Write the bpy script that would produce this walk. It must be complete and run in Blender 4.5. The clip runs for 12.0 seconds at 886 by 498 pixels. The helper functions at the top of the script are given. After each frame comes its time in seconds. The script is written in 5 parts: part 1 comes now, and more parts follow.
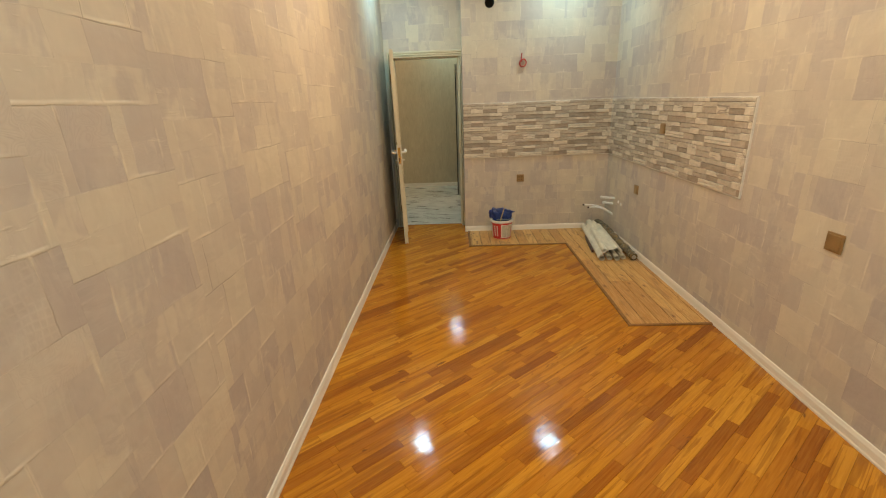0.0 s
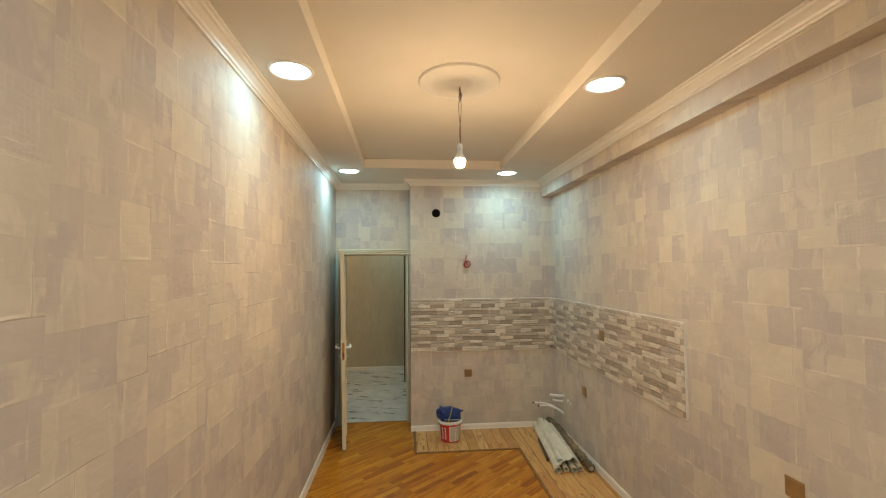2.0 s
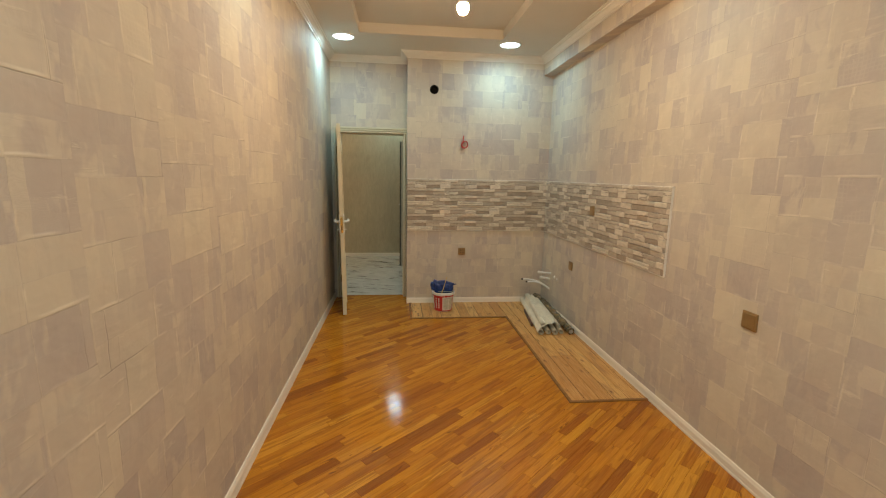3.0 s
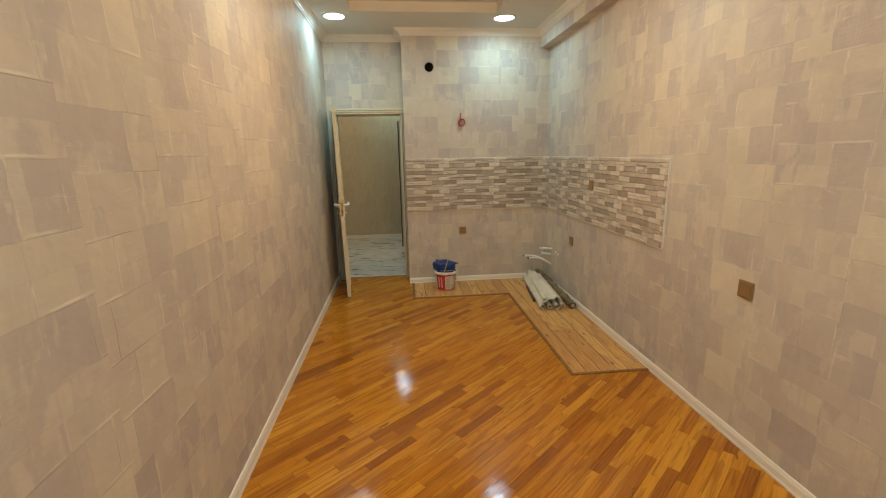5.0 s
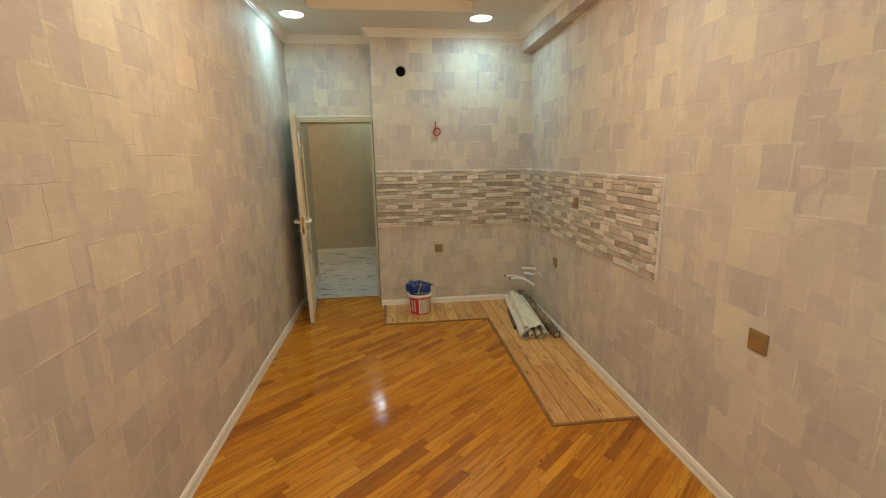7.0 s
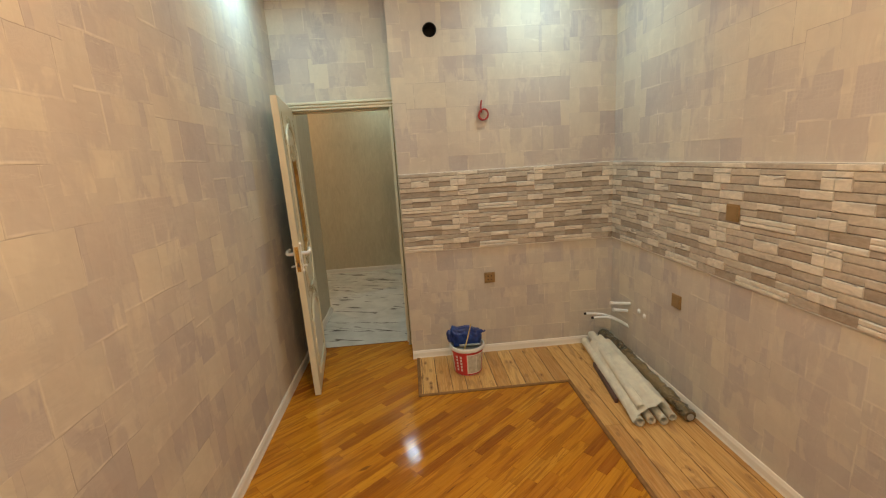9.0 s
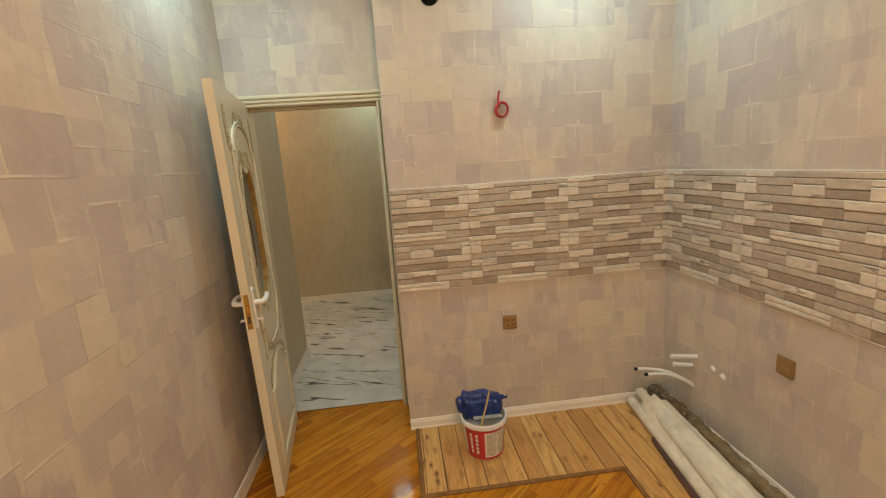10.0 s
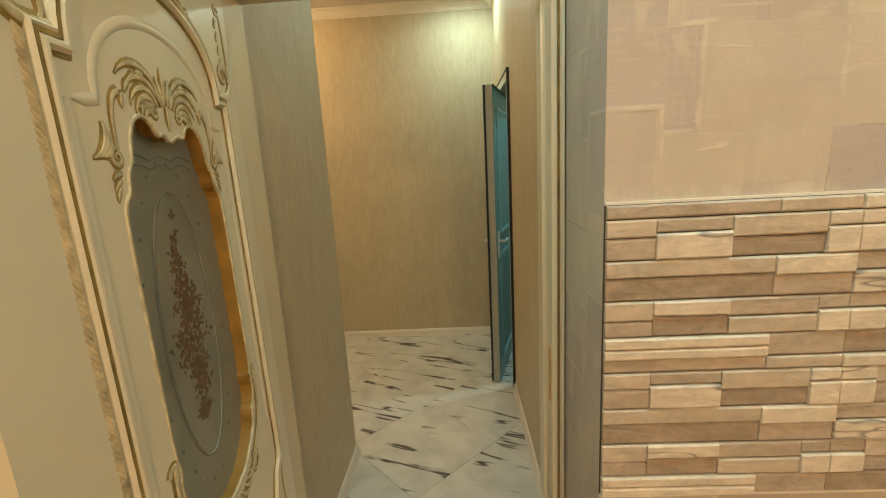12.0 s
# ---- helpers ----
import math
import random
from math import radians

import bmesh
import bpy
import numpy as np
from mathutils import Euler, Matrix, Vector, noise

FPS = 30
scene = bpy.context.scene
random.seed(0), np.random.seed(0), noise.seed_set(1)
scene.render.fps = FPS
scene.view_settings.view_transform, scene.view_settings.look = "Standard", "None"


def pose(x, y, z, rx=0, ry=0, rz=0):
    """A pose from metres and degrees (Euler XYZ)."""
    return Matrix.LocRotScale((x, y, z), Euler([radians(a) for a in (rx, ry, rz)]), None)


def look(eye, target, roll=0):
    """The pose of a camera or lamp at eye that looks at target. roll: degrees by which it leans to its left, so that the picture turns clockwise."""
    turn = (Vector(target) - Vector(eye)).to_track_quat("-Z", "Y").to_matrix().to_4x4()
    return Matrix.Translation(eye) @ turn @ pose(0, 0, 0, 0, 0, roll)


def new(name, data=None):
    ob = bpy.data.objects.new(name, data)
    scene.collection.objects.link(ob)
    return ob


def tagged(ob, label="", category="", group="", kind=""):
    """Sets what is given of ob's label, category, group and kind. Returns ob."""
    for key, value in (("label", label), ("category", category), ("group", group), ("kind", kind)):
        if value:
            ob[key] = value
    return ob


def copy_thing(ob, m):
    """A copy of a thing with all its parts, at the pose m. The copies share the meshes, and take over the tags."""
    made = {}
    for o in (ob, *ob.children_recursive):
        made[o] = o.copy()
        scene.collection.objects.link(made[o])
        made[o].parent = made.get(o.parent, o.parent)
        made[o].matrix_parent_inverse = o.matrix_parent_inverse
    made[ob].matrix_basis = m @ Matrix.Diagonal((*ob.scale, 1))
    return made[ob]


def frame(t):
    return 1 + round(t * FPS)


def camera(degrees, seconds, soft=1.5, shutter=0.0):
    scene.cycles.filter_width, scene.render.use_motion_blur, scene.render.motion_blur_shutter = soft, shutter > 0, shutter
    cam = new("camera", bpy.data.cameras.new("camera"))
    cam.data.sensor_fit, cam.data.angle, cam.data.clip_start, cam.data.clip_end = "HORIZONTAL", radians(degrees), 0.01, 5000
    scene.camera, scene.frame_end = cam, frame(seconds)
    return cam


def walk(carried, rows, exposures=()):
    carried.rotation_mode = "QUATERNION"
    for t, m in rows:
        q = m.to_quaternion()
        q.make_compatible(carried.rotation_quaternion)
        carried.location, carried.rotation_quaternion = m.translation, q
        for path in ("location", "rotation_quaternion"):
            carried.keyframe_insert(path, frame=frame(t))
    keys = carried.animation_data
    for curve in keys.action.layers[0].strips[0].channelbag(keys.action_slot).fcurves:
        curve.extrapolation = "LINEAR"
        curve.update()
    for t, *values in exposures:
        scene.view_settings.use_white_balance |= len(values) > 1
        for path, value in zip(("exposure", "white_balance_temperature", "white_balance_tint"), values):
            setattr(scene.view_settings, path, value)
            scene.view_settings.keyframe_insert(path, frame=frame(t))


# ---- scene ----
cam = camera(92.0, 12.0, soft=1.15)
PATH = [
    (0, (0.025, -0.051, 1.555), (-0.047, 1.837, 0.899), -2.3),
    (0.5, (0.031, 0.0, 1.655), (-0.001, 1.95, 1.21), -0.5),
    (1, (0.017, 0.051, 1.753), (0.064, 2.047, 1.635), 1.6),
    (1.5, (0.036, 0.071, 1.858), (0.163, 2.064, 1.955), 1.5),
    (2, (0.048, 0.084, 1.855), (0.229, 2.074, 1.948), -0.4),
    (2.5, (0.047, 0.07, 1.697), (0.255, 2.056, 1.585), -0.2),
    (3, (0.018, -0.003, 1.553), (0.226, 1.957, 1.213), 1.1),
    (3.5, (0.022, -0.09, 1.516), (0.226, 1.853, 1.089), 1.1),
    (5.5, (0.085, 0.017, 1.582), (0.286, 1.957, 1.142), -2.3),
    (6, (0.225, 0.074, 1.587), (0.447, 2.019, 1.182), -3.2),
    (6.5, (0.299, 0.16, 1.656), (0.541, 2.103, 1.251), -2.6),
    (7, (0.287, 0.39, 1.632), (0.513, 2.333, 1.217), -0.9),
    (7.2, (0.264, 0.499, 1.636), (0.487, 2.441, 1.213), -1.1),
    (8.8, (0.236, 1.622, 1.602), (0.363, 3.574, 1.184), -3.0),
    (9, (0.196, 1.775, 1.617), (0.33, 3.726, 1.198), -3.6),
    (9.5, (0.186, 2.209, 1.592), (0.344, 4.162, 1.191), -4.1),
    (10, (0.169, 2.61, 1.625), (0.354, 4.564, 1.242), -4.0),
    (10.5, (0.117, 3.029, 1.605), (0.339, 4.977, 1.209), -3.5),
    (11, (0.08, 3.477, 1.563), (0.293, 5.429, 1.182), -3.1),
    (11.5, (-0.012, 3.852, 1.595), (-0.029, 5.816, 1.22), -2.3),
    (12, (-0.144, 4.292, 1.591), (-0.227, 6.252, 1.205), -3.1),
]
walk(cam, [(t, look(eye, target, roll)) for t, eye, target, roll in PATH],
     [(0.0, 0.08, 6480, 10), (0.7, 0.02, 6250, 10), (1.5, -0.14, 6000, 9), (2.2, -0.14, 6020, 9), (3.0, -0.11, 6300, 11), (6.5, -0.13, 6300, 11),
      (9.0, 0.01, 6700, 17), (10.5, 0.14, 7050, 20), (11.5, 0.20, 7400, 20), (12.0, 0.38, 7600, 13)])

scene.view_settings.exposure = 0.0

# ---- dimensions ----
XL, XR, YN, YJ, YD, YT = -0.78, 1.81, -0.55, 5.08, 5.37, 5.44
XJ, CEIL, TOP = 0.12, 2.90, 3.06
BEAM_X, BEAM_Z = 1.70, 2.71
DOOR_L, DOOR_R, DOOR_H = -0.68, 0.085, 2.035
YH, XHL, XHR, YFAR, YC = 5.48, -0.785, 0.20, 8.15, 6.43

# ---- world and lights ----
world = bpy.data.worlds.new("world")
scene.world = world
world.use_nodes = True
world.node_tree.nodes["Background"].inputs[0].default_value = (0.02, 0.025, 0.04, 1)
world.node_tree.nodes["Background"].inputs[1].default_value = 0.3

COOL, WARM = (0.52, 0.92, 1.0), (1.0, 0.655, 0.335)
SPOTS = [(-0.53, 4.64), (1.17, 4.64), (-0.54, 2.34), (1.19, 2.38), (-0.54, 0.08), (1.18, 0.08)]
SPOT_W, BULB_L = 7.8, 1190.0


def disc_lamp(x, y, z, watts, colour, radius=0.09, spread=176):
    data = bpy.data.lights.new("downlight_lamp", "AREA")
    data.shape, data.size, data.energy, data.color = "DISK", radius * 2, watts, colour
    data.spread = radians(spread)
    ob = new("downlight_lamp", data)
    ob.matrix_basis = pose(x, y, z)
    return ob


for lx, ly in SPOTS:
    if ly > 4:
        disc_lamp(lx, ly, CEIL - 0.014, SPOT_W, COOL)
    elif ly > 1:
        disc_lamp(lx, ly, CEIL - 0.014, 3.4, (0.40, 0.86, 1.0))
    else:
        # unseen near pair, far stronger and warmer than the others as fill
        disc_lamp(lx, ly, CEIL - 0.014, 19.0, (0.88, 0.93, 0.78))
disc_lamp(-0.05, 7.75, CEIL - 0.014, 4.5, (0.66, 1.0, 0.90))
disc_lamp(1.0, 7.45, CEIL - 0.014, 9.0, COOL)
# added hall fill light, out of view, to brighten the left hall wall
disc_lamp(0.0, 6.15, CEIL - 0.014, 2.0, (0.80, 0.98, 0.92))


# ---- material helpers ----
class Nodes:
    def __init__(self, name):
        self.mat = bpy.data.materials.new(name)
        self.mat.use_nodes = True
        self.t = self.mat.node_tree
        self.b = self.t.nodes["Principled BSDF"]

    def n(self, kind, **props):
        node = self.t.nodes.new(kind)
        for k, v in props.items():
            if k == "operation":
                node.operation = v
            elif k == "blend":
                node.blend_type = v
            elif k == "offset":
                node.offset = v
            elif k == "squash":
                node.squash = v
            elif k == "sfreq":
                node.squash_frequency = v
            elif k == "feature":
                node.feature = v
            elif k == "distance":
                node.distance = v
        return node

    def set(self, sock, value):
        if isinstance(value, bpy.types.NodeSocket):
            self.t.links.new(value, sock)
        else:
            sock.default_value = value

    def math(self, op, a, b=0.0, clamp=False):
        m = self.n("ShaderNodeMath", operation=op)
        m.use_clamp = clamp
        self.set(m.inputs[0], a)
        self.set(m.inputs[1], b)
        return m.outputs[0]

    def coords(self, kind="Object", scale=(1, 1, 1), rot=(0, 0, 0), loc=(0, 0, 0)):
        c = self.n("ShaderNodeTexCoord")
        return self.map(c.outputs[kind], scale, rot, loc)

    def map(self, vec, scale=(1, 1, 1), rot=(0, 0, 0), loc=(0, 0, 0)):
        m = self.n("ShaderNodeMapping")
        self.set(m.inputs["Vector"], vec)
        m.inputs["Scale"].default_value = scale
        m.inputs["Rotation"].default_value = rot
        self.set(m.inputs["Location"], loc)
        return m.outputs[0]

    def noise(self, vec, scale, detail=3.0, rough=0.55, dist=0.0):
        m = self.n("ShaderNodeTexNoise")
        self.set(m.inputs["Vector"], vec)
        m.inputs["Scale"].default_value = scale
        m.inputs["Detail"].default_value = detail
        m.inputs["Roughness"].default_value = rough
        m.inputs["Distortion"].default_value = dist
        return m.outputs[0]

    def ramp(self, fac, stops, constant=False):
        r = self.n("ShaderNodeValToRGB")
        self.set(r.inputs[0], fac)
        e = r.color_ramp.elements
        while len(e) < len(stops):
            e.new(0.5)
        for i, (p, c) in enumerate(stops):
            e[i].position = p
            e[i].color = (*c, 1) if isinstance(c, tuple) else (c, c, c, 1)
        if constant:
            r.color_ramp.interpolation = "CONSTANT"
        return r.outputs[0]

    def mix(self, fac, a, b, blend="MIX"):
        m = self.n("ShaderNodeMixRGB", blend=blend)
        self.set(m.inputs[0], fac)
        self.set(m.inputs[1], a if isinstance(a, bpy.types.NodeSocket) else (*a, 1))
        self.set(m.inputs[2], b if isinstance(b, bpy.types.NodeSocket) else (*b, 1))
        return m.outputs[0]

    def bump(self, height, strength=0.3, dist=0.002):
        m = self.n("ShaderNodeBump")
        m.inputs["Strength"].default_value = strength
        m.inputs["Distance"].default_value = dist
        self.set(m.inputs["Height"], height)
        self.t.links.new(m.outputs[0], self.b.inputs["Normal"])

    def done(self, colour, rough=0.5, metal=0.0, coat=0.0, spec=None, coat_rough=0.05):
        self.set(self.b.inputs["Base Color"], colour if isinstance(colour, bpy.types.NodeSocket) else (*colour, 1))
        self.set(self.b.inputs["Roughness"], rough)
        self.b.inputs["Metallic"].default_value = metal
        self.b.inputs["Coat Weight"].default_value = coat
        self.b.inputs["Coat Roughness"].default_value = coat_rough
        if spec is not None:
            self.b.inputs["Specular IOR Level"].default_value = spec
        return self.mat


def mat_wallpaper():
    """Patchwork wallpaper: uneven blocks of beige and mauve grey with a lightly embossed grain."""
    g = Nodes("patchwork_wallpaper")
    c = g.n("ShaderNodeTexCoord")
    s = g.n("ShaderNodeSeparateXYZ")
    g.set(s.inputs[0], c.outputs["Object"])
    u = g.math("ADD", s.outputs[0], s.outputs[1])
    uv = g.n("ShaderNodeCombineXYZ")
    g.set(uv.inputs[0], u)
    g.set(uv.inputs[1], s.outputs[2])
    uv0 = uv.outputs[0]
    strip = g.math("FLOOR", g.math("DIVIDE", g.math("ADD", u, 7.0), 0.41))
    wn = g.n("ShaderNodeTexWhiteNoise")
    wn.noise_dimensions = "1D"
    g.set(wn.inputs["W"], strip)
    drop = g.math("MULTIPLY", g.math("FLOOR", g.math("MULTIPLY", wn.outputs[0], 4.0)), 0.0445)
    uv = g.n("ShaderNodeCombineXYZ")
    g.set(uv.inputs[0], u)
    g.set(uv.inputs[1], g.math("ADD", s.outputs[2], drop))
    uv = uv.outputs[0]
    bent = g.n("ShaderNodeVectorMath", operation="ADD")
    g.set(bent.inputs[0], uv)
    sway = g.n("ShaderNodeCombineXYZ")
    g.set(sway.inputs[0], g.math("MULTIPLY", g.math("SUBTRACT", g.noise(g.map(uv0, loc=(1, 8, 0)), 7.0, 3.0), 0.5), 0.020))
    g.set(sway.inputs[1], g.math("MULTIPLY", g.math("SUBTRACT", g.noise(uv0, 7.0, 3.0), 0.5), 0.014))
    g.set(bent.inputs[1], sway.outputs[0])
    uv = bent.outputs[0]
    wob = g.noise(uv0, 3.1, 1.0)

    def brick(w, h, off, sq, sf, mortar, loc):
        b = g.n("ShaderNodeTexBrick", offset=off, squash=sq, sfreq=sf)
        g.set(b.inputs["Vector"], g.map(uv, loc=loc))
        b.inputs["Scale"].default_value = 1.0
        b.inputs["Color1"].default_value = (0, 0, 0, 1)
        b.inputs["Color2"].default_value = (1, 1, 1, 1)
        b.inputs["Mortar"].default_value = (0.5, 0.5, 0.5, 1)
        b.inputs["Mortar Size"].default_value = mortar
        b.inputs["Mortar Smooth"].default_value = 0.3
        b.inputs["Brick Width"].default_value = w
        b.inputs["Row Height"].default_value = h
        return b
    big = brick(0.235, 0.178, 0.37, 0.62, 2, 0.0011, (3.1, 2.03, 0))
    mid = brick(0.147, 0.089, 0.43, 1.35, 3, 0.0009, (7.7, 2.03, 0))
    small = brick(0.083, 0.178, 0.29, 1.6, 2, 0.0009, (5.3, 2.03, 0))
    def frac(sock, k):
        return g.math("FRACT", g.math("MULTIPLY", sock, k))
    b0, m0, s0 = big.outputs[0], mid.outputs[0], small.outputs[0]
    pick = g.math("GREATER_THAN", frac(b0, 7.31), 0.52)
    pick2 = g.math("GREATER_THAN", frac(b0, 13.7), 0.66)
    tone = g.mix(pick, b0, g.mix(0.55, m0, b0))
    tone = g.mix(pick2, tone, g.mix(0.45, s0, b0))
    block = g.ramp(tone, [(0.0, (0.442, 0.390, 0.366)), (0.22, (0.482, 0.426, 0.390)), (0.5, (0.538, 0.475, 0.408)),
                          (0.75, (0.600, 0.535, 0.434)), (1.0, (0.672, 0.604, 0.468))])
    # pale brushed patches with one sharp edge inside the blocks, and soft clouds over several of them
    cloud = g.noise(g.map(uv, scale=(1.0, 0.8, 1)), 4.5, 4.0, 0.6, 0.8)
    block = g.mix(0.26, block, g.ramp(cloud, [(0.32, (0.39, 0.338, 0.318)), (0.5, (0.51, 0.447, 0.40)), (0.68, (0.65, 0.575, 0.475))]))
    brushed = g.noise(g.map(uv, scale=(2.6, 1.0, 1), rot=(0, 0, 0.12), loc=(4.0, 1.0, 0)), 4.0, 3.0, 0.62, 0.5)
    brushed = g.math("MULTIPLY", g.ramp(brushed, [(0.48, 0.0), (0.56, 0.42), (0.72, 0.60)]), g.ramp(m0, [(0.30, 1.0), (0.42, 0.15)]))
    block = g.mix(brushed, block, (0.67, 0.60, 0.48))
    # grain, running a different way in different blocks, and ring marks
    g1 = g.noise(g.map(uv, scale=(3.0, 13, 1)), 3.0, 4.0, 0.6, 1.2)
    g2 = g.noise(g.map(uv, scale=(13, 3.2, 1)), 3.0, 4.0, 0.6, 1.2)
    grain = g.mix(g.ramp(mid.outputs[0], [(0.45, 0.0), (0.5, 1.0)]), g1, g2)
    patchy = g.ramp(g.noise(g.map(uv, loc=(9, 2, 0)), 5.0, 2.0), [(0.42, 0.0), (0.62, 1.0)])
    swirl = g.noise(uv, 9.0, 1.0, 0.4, 2.5)
    q = g.n("ShaderNodeSeparateXYZ")
    g.set(q.inputs[0], uv)
    warp = g.math("MULTIPLY", g.noise(uv, 6.0, 2.0), 7.0)
    wires = [g.math("POWER", g.math("ABSOLUTE", g.math("SINE", g.math("ADD", g.math("MULTIPLY", q.outputs[k], 190.0), warp))), 6.0) for k in (0, 1)]
    net = g.math("MULTIPLY", g.math("MAXIMUM", wires[0], wires[1]), g.math("GREATER_THAN", frac(b0, 5.9), 0.88))
    rings = g.math("MULTIPLY", g.math("ABSOLUTE", g.math("SINE", g.math("MULTIPLY", swirl, 42.0))), g.math("GREATER_THAN", frac(m0, 5.9), 0.86))
    rings = g.math("MAXIMUM", rings, g.math("MULTIPLY", net, g.ramp(g.noise(uv, 11.0, 2.0), [(0.42, 0.0), (0.55, 1.2)])))
    col = g.mix(g.math("MULTIPLY", patchy, 0.08), block, g.ramp(grain, [(0.35, (0.30, 0.26, 0.23)), (0.65, (0.80, 0.74, 0.62))]), "MIX")
    col = g.mix(g.math("MULTIPLY", rings, 0.08), col, (0.80, 0.74, 0.62))
    # short rubbed-through scuffs that follow the lower edges
    scuff = g.noise(g.map(uv, scale=(0.75, 3.6, 1), rot=(0, 0, -0.10)), 7.0, 5.0, 0.7, 0.6)
    scuff = g.math("MULTIPLY", g.ramp(scuff, [(0.60, 0.0), (0.68, 0.35), (0.76, 0.5)]), g.ramp(g.noise(uv, 2.6, 1.0), [(0.44, 0.0), (0.60, 1.0)]))
    col = g.mix(scuff, col, (0.76, 0.70, 0.57))
    # joints: emboss shade and highlight put into the colour, a dark crease on one side of each edge and a pale ridge on
    # the other, both broken
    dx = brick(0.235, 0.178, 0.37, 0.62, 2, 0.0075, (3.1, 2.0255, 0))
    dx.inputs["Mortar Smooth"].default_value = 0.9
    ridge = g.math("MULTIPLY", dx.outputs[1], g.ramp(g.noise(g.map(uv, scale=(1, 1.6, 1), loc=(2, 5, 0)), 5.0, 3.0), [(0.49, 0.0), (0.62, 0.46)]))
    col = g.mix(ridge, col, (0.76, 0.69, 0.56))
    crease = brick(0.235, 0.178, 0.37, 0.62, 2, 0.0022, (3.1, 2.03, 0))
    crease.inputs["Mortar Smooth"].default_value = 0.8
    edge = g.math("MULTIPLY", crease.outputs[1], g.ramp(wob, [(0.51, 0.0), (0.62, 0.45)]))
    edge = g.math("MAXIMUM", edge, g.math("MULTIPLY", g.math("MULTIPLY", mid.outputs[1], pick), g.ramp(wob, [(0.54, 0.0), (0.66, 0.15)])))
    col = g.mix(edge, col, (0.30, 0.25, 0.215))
    height = g.math("ADD", g.math("MULTIPLY", tone, 0.6), g.math("MULTIPLY", g.math("MULTIPLY", grain, patchy), 0.25))
    height = g.math("ADD", height, g.math("MULTIPLY", rings, 0.05))
    height = g.math("ADD", height, g.math("MULTIPLY", g.noise(g.map(uv, scale=(1, 1.5, 1)), 11.0, 2.0, 0.5, 0.4), 1.1))
    height = g.math("SUBTRACT", height, g.math("MULTIPLY", edge, 0.9))
    height = g.math("ADD", height, g.math("MULTIPLY", g.math("ADD", ridge, scuff), 0.9))
    g.bump(height, 0.7, 0.003)
    return g.done(col, g.ramp(grain, [(0.3, 0.55), (0.7, 0.70)]), spec=0.2)


def mat_grain_paper():
    """Hall wallpaper: beige with long upright wood-like veins."""
    g = Nodes("veined_beige_wallpaper")
    c = g.n("ShaderNodeTexCoord")
    s = g.n("ShaderNodeSeparateXYZ")
    g.set(s.inputs[0], c.outputs["Object"])
    uv = g.n("ShaderNodeCombineXYZ")
    g.set(uv.inputs[0], g.math("ADD", s.outputs[0], s.outputs[1]))
    g.set(uv.inputs[1], s.outputs[2])
    uv = uv.outputs[0]
    a = g.noise(g.map(uv, scale=(7, 1.6, 1)), 2.2, 5.0, 0.66, 1.6)
    b = g.noise(g.map(uv, scale=(42, 4.5, 1)), 2.0, 3.0, 0.6, 0.8)
    k = g.noise(uv, 1.7, 2.0)
    flake = g.ramp(g.noise(g.map(uv, scale=(1.6, 1, 1)), 16.0, 5.0, 0.68, 0.6), [(0.56, 0.0), (0.66, 0.32)])
    col = g.ramp(a, [(0.3, (0.47, 0.42, 0.31)), (0.46, (0.535, 0.48, 0.36)), (0.6, (0.58, 0.525, 0.40)), (0.75, (0.63, 0.58, 0.45))])
    col = g.mix(0.14, col, g.ramp(b, [(0.35, (0.36, 0.31, 0.22)), (0.6, (0.62, 0.55, 0.41))]))
    col = g.mix(0.15, col, g.ramp(k, [(0.35, (0.40, 0.36, 0.27)), (0.65, (0.66, 0.58, 0.43))]))
    col = g.mix(flake, col, (0.68, 0.62, 0.50))
    g.bump(g.math("ADD", a, g.math("MULTIPLY", b, 0.5)), 0.5, 0.0015)
    return g.done(col, 0.55, spec=0.35)


def mat_paint(name, colour, rough=0.5, bump=0.1):
    g = Nodes(name)
    v = g.coords()
    n1 = g.noise(v, 1.3, 3.0)
    n2 = g.noise(v, 90.0, 2.0)
    dark = tuple(x * 0.93 for x in colour)
    col = g.mix(g.ramp(n1, [(0.35, 0.0), (0.7, 1.0)]), dark, colour)
    g.bump(n2, bump, 0.001)
    return g.done(col, rough)


